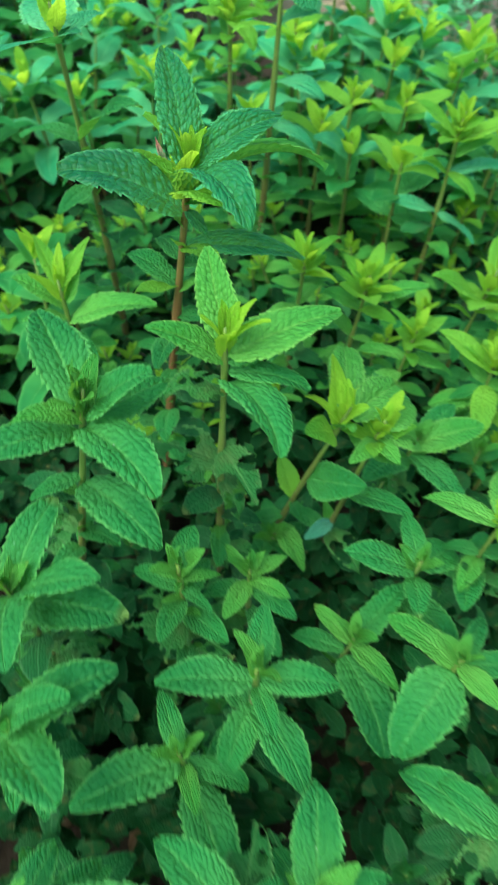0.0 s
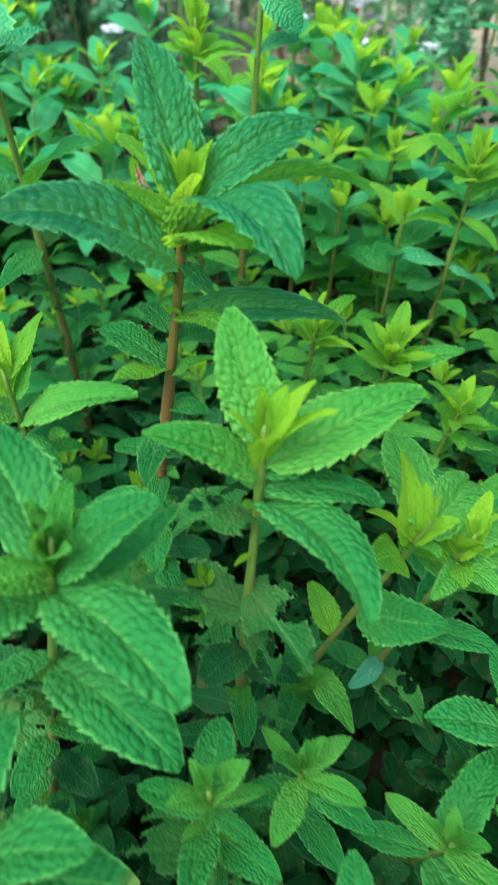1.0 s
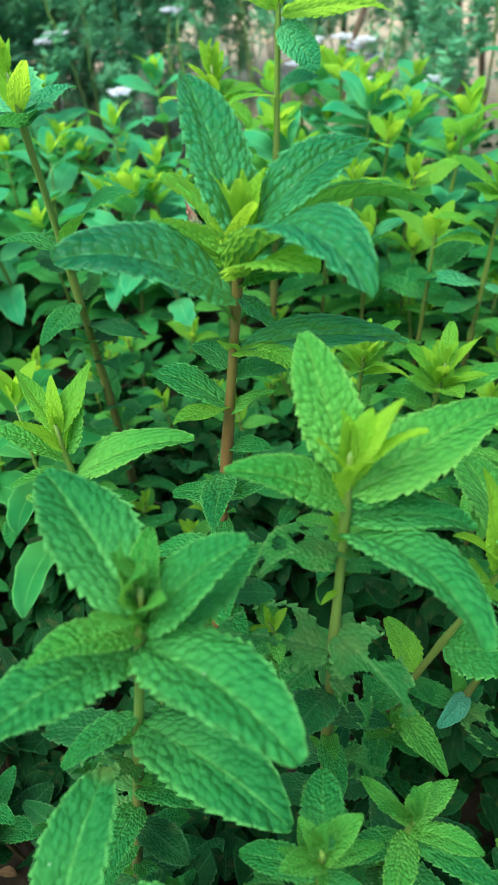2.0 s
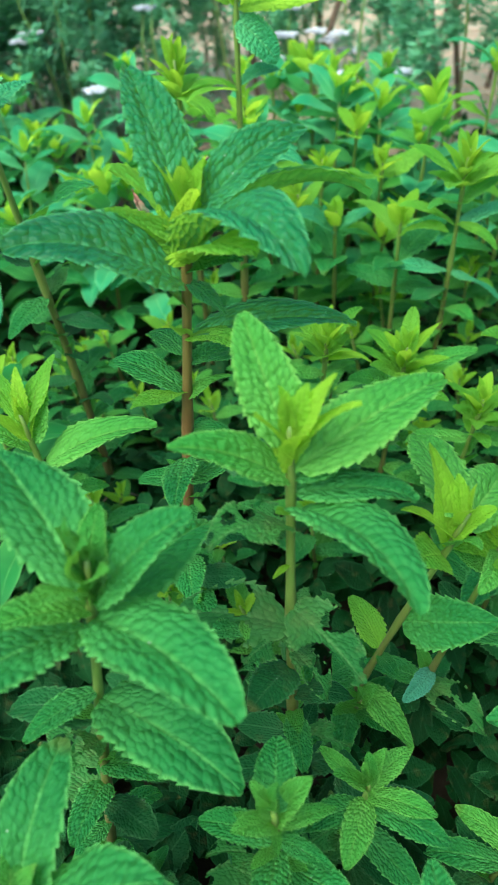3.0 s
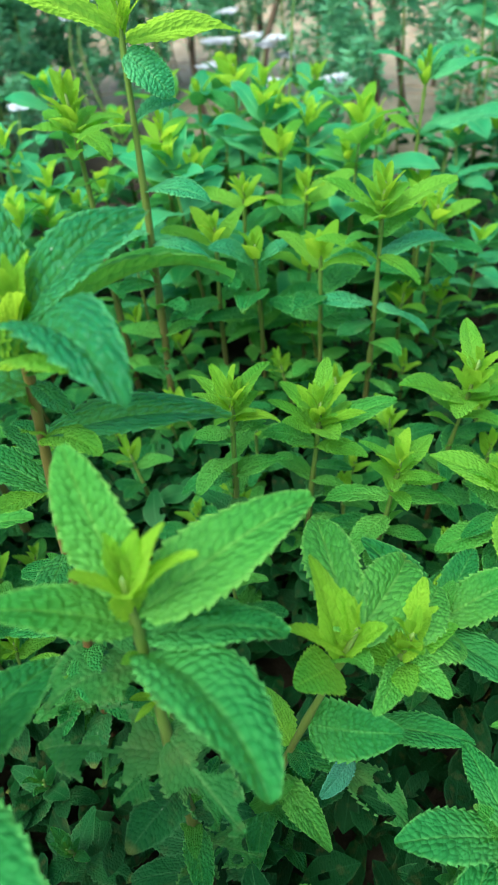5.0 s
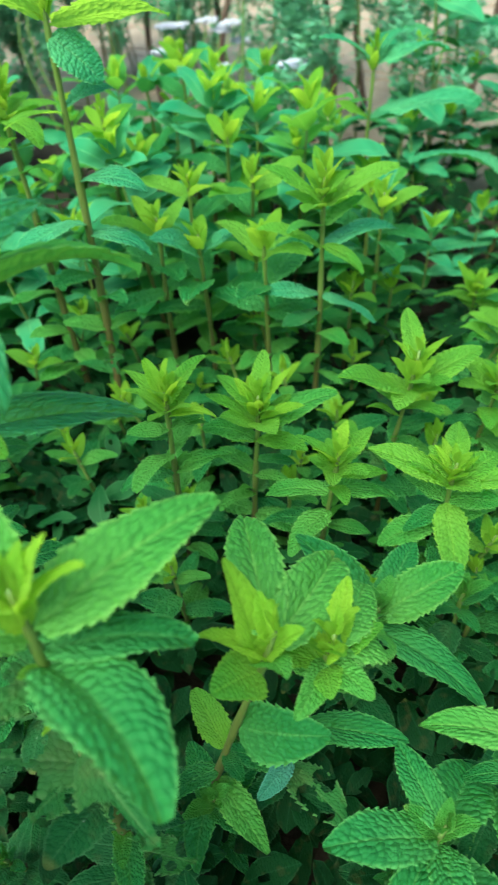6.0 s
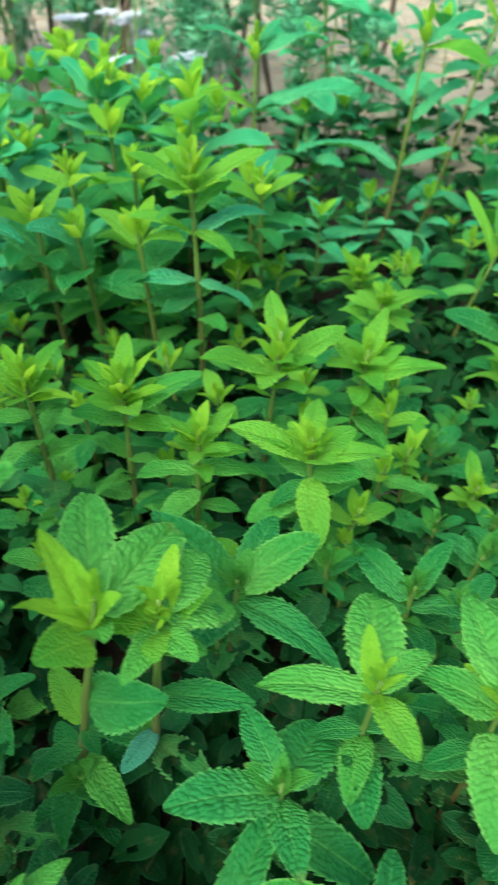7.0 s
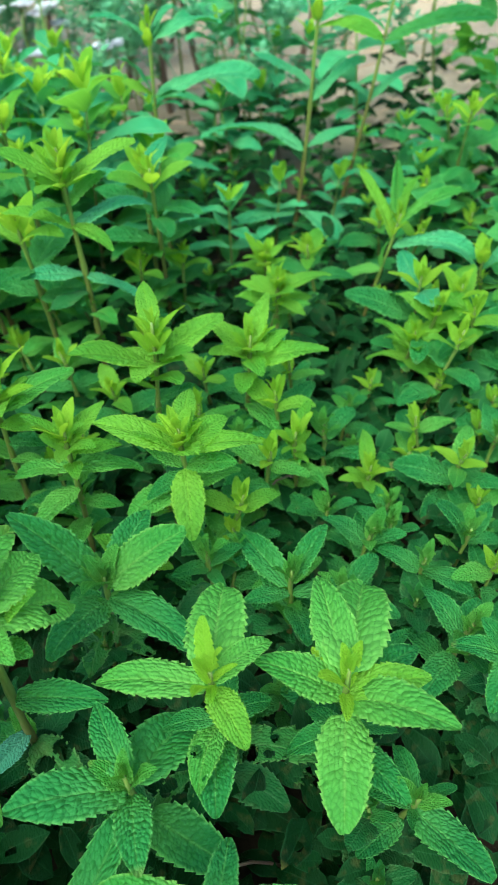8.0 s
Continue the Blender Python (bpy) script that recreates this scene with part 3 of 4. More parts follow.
mint((0.182, 0.258, 0.135), [("l", 0, 145, 29, 33, 1.0, -10, 0.6, 0.4), ("l", -12, 58, -22, 55, 1.05, 0, 0.5, 0.35), ("l", -7, 78, 3, 41, 0.9, 0, 0.4, 0.4), ("g", -1, -18, 15, 28, 0.95, 10, 0.7, 0.4), ("l", 3, -54, 29, 44, 0.85, 5, 0.7, 0.4), ("l", 15, -116, -8, 38, 1.15, 0, 0.8, 0.3), ("g", -5, 51, 47, 13, 0.9), ("y", -1, -115, 27, 15, 0.8), ("y", -5, 109, 9, 17, 0.8), ("m", -1, 11, -4, 31, 0.9), ("y", -5, 94, 63, 10, 0.7), ("m", 31, 169, -21, 23, 1.0), ("m", 30, -11, -24, 21, 0.9)], lean=(0.03, -0.12), tone="g")
mint((0.107, 0.262, 0.117), [("m", -14, 97, 5, 29, 0.95, 0, 0.4, 0.3), ("m", -9, 45, -30, 43, 1.2, 0, 0.4, 0.3), ("m", -7, 178, 21, 39, 1.0, 0, 0.6, 0.3), ("m", -2, -96, 17, 30, 1.0, 0, 0.7, 0.3), ("l", -10, 123, 40, 8, 0.9), ("l", -9, -3, 21, 7, 0.9), ("l", -7, -171, 48, 9, 0.8), ("m", 23, -149, 15, 31, 1.0), ("m", 25, -51, -8, 35, 1.2)], lean=(0.03, -0.15), tone="m")
mint((0.117, 0.345, 0.118), [("m", -4, 126, 52, 49, 0.8, -15, 0.6, 0.5), ("l", -6, 124, 43, 22, 0.85), ("l", -5, 11, 18, 39, 1.1, 15, 0.5, 0.3), ("m", -5, 47, 8, 38, 0.9), ("l", -5, 34, 45, 13, 0.8), ("m", 5, -53, -9, 50, 0.75, -10, 0.8, 0.4), ("m", 7, -144, 4, 35, 1.1), ("l", -3, -15, 20, 14, 0.8)], lean=(0.05, -0.22), tone="m")
mint((0.165, 0.386, 0.14), [("g", -1, 154, 30, 40, 0.75, -10, 0.5, 0.5), ("g", 0, -14, -4, 35, 0.6, 10, 0.9, 0.7), ("g", -10, 63, 9, 28, 0.85, 0, 0.3, 0.5), ("y", -7, 122, 50, 16, 0.7), ("y", -6, 7, 28, 15, 0.7), ("y", -5, -70, 71, 9, 0.9), ("g", 12, -106, -22, 35, 1.1), ("m", 16, -169, -16, 22, 1.0)], lean=(0.0, -0.2), tone="g")
mint((0.171, 0.447, 0.146), [("g", 6, -168, 38, 52, 0.75, -10, 0.5, 0.5), ("g", -19, 81, 28, 28, 0.85, 0, 0.3, 0.5), ("g", 0, 11, 15, 40, 0.85, 10, 0.4, 0.5), ("y", -16, 145, 46, 16, 0.7), ("y", -15, 5, 30, 22, 0.75), ("g", 4, -37, 19, 18, 1.0), ("y", -14, 1, 53, 11, 0.8), ("g", 21, -175, 33, 22, 0.8), ("m", 30, 1, -3, 23, 0.9)], lean=(0.036, -0.22), tone="g")
mint((0.22, 0.452, 0.127), [("g", 0, 122, 39, 29, 0.8), ("g", 4, -28, 13, 43, 0.75, 10, 0.6, 0.5), ("g", -10, 42, 34, 29, 0.85, 0, 0.3, 0.5), ("y", -6, 27, 65, 14, 0.9), ("y", -6, -2, 31, 18, 0.8), ("y", -6, 158, 47, 11, 0.8), ("m", 24, 162, -3, 22, 0.9), ("m", 24, 14, 13, 16, 0.9)], lean=(0.05, -0.2), tone="g")
mint((0.33, 0.475, 0.081), [("g", 2, 123, 27, 28, 0.75), ("g", 1, -4, 29, 32, 0.8), ("g", -7, 66, 34, 17, 0.85), ("g", 11, -61, 1, 26, 1.0), ("g", 12, 159, 5, 25, 0.8), ("y", -1, -18, 54, 11, 0.8), ("m", 16, -24, -3, 37, 0.9)], lean=(0.1, -0.2), tone="g")
mint((0.356, 0.55, 0.109), [("g", -1, 115, 57, 50, 0.45, 0, 0.3, 0.8), ("l", -12, 64, 53, 41, 0.5, 0, 0.3, 0.8), ("g", -14, 8, 52, 31, 0.8), ("l", -13, -14, 22, 47, 0.6), ("p", 4, -39, -4, 57, 0.8, 0, 1.1, 0.4), ("y", -13, 6, 68, 18, 0.8), ("l", 21, 155, -18, 29, 0.9), ("l", 21, -5, 76, 20, 0.8), ("y", 49, 147, 53, 10, 0.8)], lean=(0.23, -0.15), tone="p")
mint((0.119, 0.401, 0.149), [("g", -2, 144, 45, 23, 0.65), ("y", -3, 51, 35, 17, 0.7), ("g", -1, 32, 15, 26, 0.8), ("y", -2, -95, 51, 10, 0.9), ("g", 3, -7, -8, 23, 0.8)], lean=(0.08, -0.2), tone="g")
mint((0.156, 0.535, 0.204), [("g", -12, 93, 52, 20, 0.85, 0, 0.3, 0.5), ("g", 0, 7, 18, 44, 0.7, 10, 0.4, 0.5), ("g", -1, 162, 37, 38, 0.7, -10, 0.5, 0.5), ("y", -9, -48, 81, 13, 0.9), ("y", -9, -8, 47, 14, 0.8), ("g", 3, -59, 58, 17, 0.9), ("g", 23, -58, -17, 29, 0.85), ("p", 25, 7, -1, 46, 0.9, 0, 0.8, 0.4), ("g", 26, 168, 22, 38, 0.75), ("p", 27, 27, -17, 27, 0.9), ("p", 56, -33, -23, 35, 0.9), ("p", 56, 169, 6, 37, 0.9)], lean=(0.045, -0.12), tone="g")
mint((0.256, 0.738, 0.198), [("y", -15, -16, 80, 17, 1.1), ("p", -9, 160, 26, 44, 0.75), ("p", -9, -7, 4, 54, 0.75), ("p", -11, 23, 30, 32, 0.8), ("p", 29, 168, 56, 35, 1.1), ("p", 29, -19, 5, 82, 0.75), ("p", 29, -43, 7, 27, 0.9), ("p", 38, -54, 8, 27, 0.8), ("g", 29, 138, 23, 29, 0.6), ("p", 79, -171, -15, 43, 0.9), ("p", 79, -25, -14, 48, 0.9)], lean=(0.04, -0.1), tone="p")
mint((0.368, 0.69, 0.205), [("p", -5, 125, 52, 30, 0.8), ("g", -2, -40, -13, 49, 0.7), ("p", -5, -5, 20, 44, 0.8), ("p", 37, 154, 30, 49, 0.9), ("p", 49, 0, 28, 50, 0.6), ("p", 84, -22, 19, 42, 0.6), ("p", 87, 160, 12, 82, 0.8), ("p", 137, -61, -29, 59, 0.9), ("p", 137, 165, -7, 60, 0.8)], lean=(0.14, -0.1), tone="p")
mint((0.45, 0.73, 0.2), [("m", 27, -29, 10, 87, 0.55, 20, 0.5, 0.7), ("p", 19, 147, 23, 40, 0.7), ("p", 70, 141, 31, 23, 0.8), ("p", 70, -8, 24, 45, 0.7), ("p", 118, 174, -36, 35, 0.8), ("p", 128, -43, -29, 49, 0.8)], lean=(0.25, -0.1), tone="p")
mint((0.0399, 0.554, 0.296), [("g", -7, -170, 29, 53, 1.1, 35, 0.5, 0.4), ("g", -4, -11, -1, 53, 1.1, -35, 0.5, 0.4), ("p", -1, -51, -61, 29, 1.5, 30, 0.5, 0.2), ("p", -5, 118, 41, 15, 0.9), ("y", -9, 34, 73, 18, 0.9), ("y", -9, -10, 47, 17, 0.9), ("g", 34, -161, -1, 30, 0.7), ("p", 32, 29, 2, 29, 0.8), ("p", 69, -27, -8, 36, 0.9), ("p", 93, -157, -9, 43, 0.9), ("p", 100, -30, -17, 35, 0.9)], lean=(0.051, -0.15), tone="l")
mint((0.029, 0.187, 0.163), [("m", 1, -176, 4, 39, 0.95, 0, 0.7, 0.4), ("m", 0, -3, -1, 32, 1.0, 0, 0.7, 0.4), ("m", -13, 84, 13, 25, 1.0, 0, 0.4, 0.4), ("m", 7, -70, 1, 22, 0.95, 0, 0.7, 0.4), ("m", 35, -59, -5, 43, 0.9), ("m", 36, -111, -19, 33, 1.1)], lean=(0.0, -0.2), tone="m")
mint((-0.0, 0.168, 0.13), [("m", -15, 111, 12, 25, 0.9, 0, 0.5, 0.4), ("m", 1, -153, 7, 46, 1.0, 0, 0.7, 0.4), ("l", 6, -72, 10, 22, 0.9, 0, 0.6, 0.5), ("m", 9, -12, -18, 29, 1.0), ("m", 54, -68, -5, 49, 1.0), ("l", 0, 37, 39, 8, 0.8)], lean=(0.0, -0.2), tone="m")
mint((0.076, 0.232, 0.105), [("l", 1, 134, 11, 25, 0.8), ("l", 2, -51, 2, 31, 0.85), ("l", -8, 82, 29, 11, 0.8), ("m", 5, 44, 11, 42, 0.9), ("m", 23, -69, -11, 52, 1.2), ("m", 18, 157, -12, 29, 0.9)], lean=(0.0, -0.2), tone="m")
mint((0.12, 0.214, 0.121), [("l", 2, 142, 3, 36, 0.9), ("m", 7, -130, -18, 46, 1.2), ("l", -1, -54, 5, 27, 0.9), ("m", -6, 60, 11, 23, 0.9), ("l", -3, 121, 15, 10, 0.8), ("m", 1, -5, 13, 31, 1.0)], lean=(0.0, -0.2), tone="m")
mint((0.198, 0.235, 0.083), [("m", 3, 144, 8, 20, 0.85), ("m", -5, -6, 5, 15, 0.9), ("m", -5, 82, -6, 22, 0.9), ("m", 4, -115, 27, 11, 0.9), ("l", -3, 102, 33, 7, 0.8), ("m", 6, -68, 6, 35, 1.0), ("m", 20, -164, -4, 23, 1.0)], lean=(0.0, -0.2), tone="m")
mint((0.192, 0.335, 0.092), [("m", 3, 103, -3, 42, 0.75, -15, 0.5, 0.5), ("m", 0, 22, 40, 31, 0.85, 0, 0.4, 0.4), ("l", 0, 81, 47, 11, 0.8), ("l", 0, -7, 38, 15, 0.8), ("m", 8, -22, -10, 38, 0.8), ("m", 8, 174, 7, 22, 0.9)], lean=(0.03, -0.2), tone="m")
mint((0.162, 0.36, 0.093), [("m", 3, -175, 16, 18, 0.9), ("m", 0, 91, 19, 18, 0.9), ("m", 1, 9, 7, 18, 0.9), ("l", -1, 15, 38, 7, 0.8), ("m", 6, -77, 7, 15, 0.9)], lean=(0.03, -0.2), tone="m")
mint((0.255, 0.33, 0.073), [("m", 1, 124, 7, 25, 0.9), ("m", -3, 41, 11, 14, 0.9), ("m", -1, -57, -3, 27, 0.8), ("m", 3, -104, 8, 15, 0.8), ("m", -4, -16, -6, 14, 0.8)], lean=(0.03, -0.2), tone="m")
mint((0.315, 0.375, 0.02), [("g", 1, 105, 23, 25, 0.8), ("g", -3, 27, 33, 19, 0.9), ("g", 0, -54, 2, 23, 0.85), ("y", 3, -122, 2, 15, 0.9), ("m", 10, 146, -11, 17, 0.9)], lean=(0.05, -0.2), tone="g")
mint((0.263, 0.4, 0.065), [("g", 1, 164, 11, 16, 0.8), ("g", -4, 78, 35, 25, 0.7), ("y", -5, -41, 22, 15, 0.9), ("y", -4, 14, 48, 10, 0.9), ("g", 5, -71, 11, 17, 0.9)], lean=(0.06, -0.2), tone="g")
mint((0.301, 0.405, 0.045), [("g", 1, 143, 15, 16, 0.9), ("g", -3, 50, 32, 18, 0.8), ("g", -2, -49, 4, 19, 0.9), ("y", 0, -125, -4, 13, 0.9), ("y", -3, 96, 38, 12, 0.8)], lean=(0.08, -0.2), tone="g")
mint((0.344, 0.43, 0.049), [("g", -1, 77, 35, 21, 0.7), ("g", 0, -5, 25, 21, 0.7), ("y", 3, -164, -2, 11, 0.9), ("y", 0, 2, 47, 13, 0.8)], lean=(0.08, -0.2), tone="g")
mint((0.226, 0.41, 0.097), [("g", 0, 49, 36, 25, 0.7), ("g", 3, 105, 41, 12, 0.8), ("g", 5, -77, 6, 12, 0.9), ("y", 0, 102, 73, 9, 0.8)], lean=(0.04, -0.2), tone="g")
mint((0.283, 0.6, 0.087), [("y", 0, 109, 55, 27, 0.7), ("g", 0, -2, 28, 26, 0.8), ("y", -3, 42, 50, 18, 0.8), ("g", 5, 160, 6, 28, 0.7), ("g", 5, -37, -13, 30, 0.7)], lean=(0.05, -0.2), tone="g")
mint((0.262, 0.52, 0.115), [("g", 0, -14, 12, 34, 0.75), ("g", -3, 83, 43, 16, 0.8), ("g", 2, 147, 22, 24, 0.8), ("g", 4, -59, -14, 22, 0.8), ("y", -3, 3, 52, 9, 0.8)], lean=(0.05, -0.2), tone="g")
mint((0.055, 0.432, 0.175), [("y", -4, 107, 47, 22, 0.7), ("g", -4, 33, 24, 27, 0.75), ("g", -1, 163, 37, 20, 0.7), ("y", 3, -29, 6, 22, 0.7, 0, 1.1, 0.5), ("y", -4, 39, 67, 12, 0.8), ("g", -3, 136, 31, 25, 0.6), ("l", 9, 0, -14, 18, 0.8), ("m", 17, 172, -2, 19, 0.9)], lean=(0.02, -0.2), tone="g")
mint((0.094, 0.436, 0.155), [("g", -11, 70, 44, 25, 0.75), ("y", -9, 16, 33, 26, 0.7), ("l", 3, 4, 14, 39, 0.85, 12, 0.5, 0.4), ("g", 1, 156, 30, 27, 0.7), ("g", -5, 121, 28, 26, 0.65), ("y", -3, -27, 25, 24, 0.75), ("y", -5, 113, 67, 13, 0.7), ("g", 13, -164, 25, 14, 0.9), ("m", 26, -22, -8, 19, 0.9)], lean=(0.03, -0.2), tone="g")
mint((-0.075, 0.385, 0.183), [("g", -14, 128, 45, 30, 0.6, 0, 0.3, 0.5), ("g", -14, 57, 31, 31, 0.8, 0, 0.3, 0.5), ("l", -2, 60, 54, 30, 1.15, 0, 0.4, 0.4), ("l", 1, 176, 35, 32, 0.9, 0, 0.6, 0.5), ("l", 11, -12, 24, 58, 0.75, 10, 0.7, 0.5), ("y", -13, 90, 54, 24, 0.7), ("l", 8, -152, 15, 25, 0.9), ("m", 18, -43, -25, 22, 0.9)], lean=(0.0, -0.15), tone="l")
# further plants of the front and the back
mint((-0.0678, 0.2142, 0.1762), [("m", 0, 66, 33, 42), ("m", 0, -19, 35, 49), ("m", 8, -10, 5, 47), ("m", 0, -73, 27, 49), ("l", -4, 89, 36, 17, 0.85)], tone="m")
mint((-0.0650, 0.1659, 0.1600), [("m", -7, 5, 30, 34), ("m", 6, 23, 21, 50), ("m", 0, -50, 29, 50)], tone="m")
mint((-0.0445, 0.1016, 0.1700), [("m", 0, 71, 0, 27), ("m", 0, 5, -7, 53)], tone="m")
mint((0.0497, 0.1153, 0.1500), [("m", 0, 87, 19, 37), ("m", 0, 16, 0, 26)], tone="m")
mint((0.0252, 0.1070, 0.1600), [("m", 0, 142, 6, 38), ("m", 0, 44, 13, 18)], tone="m")
mint((0.1249, 0.1421, 0.1300), [("m", 0, 141, 0, 30), ("m", 4, 144, -13, 44)], tone="m")
mint((0.2539, 0.2634, 0.1000), [("m", 0, 147, 10, 23), ("m", 0, -140, -22, 22), ("m", 0, 101, 34, 18)], tone="m")
mint((0.2817, 0.3347, 0.0750), [("m", 0, 134, 57, 29), ("m", 0, 33, 14, 24), ("m", 0, -25, 0, 17)], tone="m")
mint((0.2343, 1.0582, 0.1151), [("p", -11, -127, 31, 37), ("p", 0, -78, -5, 50), ("p", 0, -178, -10, 66), ("p", 0, 13, -13, 43)], tone="p")
mint((-0.0731, 0.4581, 0.2886), [("p", -6, 107, -5, 66), ("p", 0, 41, 17, 28), ("p", 0, -110, 14, 48), ("p", 0, -38, 25, 20), ("m", 55, -178, 3, 34), ("m", 55, -21, 32, 47)], lean=(-0.008, -0.22), tone="p")
mint((0.0080, 0.5923, 0.2536), [("y", -6, -35, 68, 17, 0.85), ("g", 0, 157, 0, 33), ("g", 0, -63, -10, 36), ("g", 0, -3, 8, 27)], tone="g")
free_mint((0.1014, 0.6559, 0.1700), tone="g")
free_mint((0.1420, 0.6479, 0.1700), tone="g")
free_mint((0.0955, 0.5906, 0.1600), tone="p")
free_mint((0.0740, 0.6019, 0.1700), tone="g")
free_mint((0.1324, 0.6081, 0.1400), tone="g")
free_mint((0.0997, 0.8565, 0.1800), tone="p")
free_mint((0.1265, 0.8151, 0.2000), tone="g")
free_mint((0.1514, 0.7830, 0.1900), tone="g")
free_mint((0.1981, 0.8428, 0.1800), tone="p")
free_mint((0.1376, 0.7028, 0.1800), tone="g")
free_mint((0.0564, 0.7062, 0.2000), tone="g")
free_mint((0.2118, 0.6183, 0.1600), tone="p")
free_mint((0.2131, 0.6004, 0.1600), tone="g")
free_mint((0.1273, 0.5562, 0.1700), tone="g")
free_mint((0.3478, 0.4997, 0.1000), tone="p")
free_mint((0.3622, 0.4775, 0.1000), tone="g")
free_mint((0.4725, 0.6462, 0.1300), tone="g")
free_mint((0.3947, 0.5037, 0.1000), tone="p")

# the rest of the bed: plants of a few growths, set where there is room
growths = []
for i, (tall, size, tone) in enumerate(((0.050, 0.5, "d"), (0.065, 0.6, "m"), (0.075, 0.62, "m"), (0.070, 0.6, "l"), (0.085, 0.68, "l"), (0.095, 0.72, "g"), (0.10, 0.75, "m"), (0.12, 0.85, "l"),
                                         (0.13, 0.90, "p"), (0.15, 1.0, "p"), (0.165, 1.0, "l"), (0.18, 1.05, "p"))):
    growths.append((tall, tone, free_mint((-0.66 + 0.08 * i, 0.02, tall), size, tone=tone)))
spots = [Vector((-0.66 + 0.08 * i, 0.02, 0)) for i in range(len(growths))]


def room(x, y, gap):
    return all((x - p.x) ** 2 + (y - p.y) ** 2 > gap * gap for p in spots)


def plots(x0, x1, y0, y1, want, low, high, gap):
    """Chance places with room round them, each with a height."""
    made = tries = 0
    while made < want and tries < 3000:
        tries += 1
        x, y = chance.uniform(x0, x1), chance.uniform(y0, y1)
        if room(x, y, gap):
            spots.append(Vector((x, y, 0)))
            made += 1
            yield x, y, chance.uniform(low, high)


def stand(x, y, tall, scale):
    return pose(x, y + 0.2 * tall, 0, chance.uniform(-6, 6), chance.uniform(-6, 6), chance.uniform(-70, 70)) @ Matrix.Scale(scale, 4)


# tone d in the front fill: shade of the gaps held in leaf colour
for stretch, tones in (((-0.16, 0.40, 0.14, 0.30, 30, 0.045, 0.070, 0.026), "d"), ((-0.16, 0.40, 0.30, 0.36, 16, 0.045, 0.075, 0.026), "dm"), ((-0.20, 0.48, 0.36, 0.64, 92, 0.055, 0.10, 0.026), "lg"), ((0.16, 0.46, 0.29, 0.46, 40, 0.050, 0.080, 0.024), "ml"), ((0.42, 0.75, 0.42, 0.66, 16, 0.07, 0.12, 0.050), "mlg")):
    for x, y, tall in plots(*stretch):
        source = min((g for g in growths if g[1] in tones), key=lambda g: abs(g[0] - tall) + chance.random() * 0.03)
        copy_thing(source[2], stand(x, y, tall, max(0.85, min(1.15, tall / source[0]))))


FAR_SHAPES = {kind: (material, [leaf_shape(random.Random(1500 + i), 8, 2, width=width, fold=0.5, curl=0.8, wave=0.03, teeth=4, tooth=0.20) for i in range(5)])
              for kind, material, width in (("m", MATURE, 0.20), ("l", LIGHT, 0.20), ("g", GOLD, 0.20), ("p", HAZY_PALE, 0.20), ("y", YOUNG, 0.165), ("d", OLD_SHADED, 0.215))}


def far_mint(tall, tone, long=1.0, gap=0.020):
    """A mint plant of the back of the bed: a stem, its pairs of leaves and the pale leaves of its tip, each kind one mesh."""
    plant = tagged(new("mint_plant"), "tall pale green mint plant with widely spaced leaf pairs" if gap > 0.025 else "leafy pale green mint plant at the back of the bed", "mint plant", "mint plants in the bed")
    made = collections.defaultdict(lambda: ([], [], []))
    lean = Vector((chance.uniform(-0.08, 0.08), -0.10, 1.0))
    size = 0.95 + 1.8 * (min(tall, 0.19) - 0.10)
    turn = chance.uniform(0, 180)
    pairs = [(-0.012, 66, 0.017, "y"), (-0.008, 50, 0.024, "y"), (-0.004, 36, 0.030, tone), (0.004, 24, 0.038, tone)]
    drop = 0.006 + gap
    while tall - drop > 0.025:
        # d lowest down, where the leaf colour carries the shade
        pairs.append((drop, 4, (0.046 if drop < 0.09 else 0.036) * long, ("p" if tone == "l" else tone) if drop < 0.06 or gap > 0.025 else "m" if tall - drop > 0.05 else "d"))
        drop += gap * chance.uniform(0.85, 1.15)
    for drop, tilt, length, kind in pairs:
        for half in (0, 180):
            verts, faces, uvs = made[kind]
            shape = chance.choice(FAR_SHAPES[kind][1])
            m = leaf_pose(lean * (tall - drop), turn + half + chance.uniform(-16, 16), tilt + chance.uniform(-16, 14), length * size * chance.uniform(0.8, 1.2), chance.uniform(-14, 14))
            start = len(verts)
            verts.extend(tuple(m @ Vector(v)) for v in shape[0])
            faces.extend(tuple(k + start for k in f) for f in shape[1])
            uvs.extend(shape[2])
        turn += 90 + chance.uniform(-12, 12)
    piece("stem", stem_mesh("stem", [lean * ((tall + 0.012) * i / 8 - 0.004) for i in range(9)], 0.0010 + 0.004 * max(0.0, tall - 0.08), 0.0006, GREEN_STEM if gap > 0.025 else BUSH_STEM, (2, 4, 6)), plant)
    for kind, (verts, faces, uvs) in made.items():
        name = {"y": "young_leaves", "d": "old_leaves"}.get(kind, "foliage")
        piece(name, mesh_from(name, verts, faces, uvs, FAR_SHAPES[kind][0]), plant, None, {"y": "pale yellow-green young leaves", "d": "old leaves with the shade low in the plant painted in"}.get(kind, ""))
    return plant


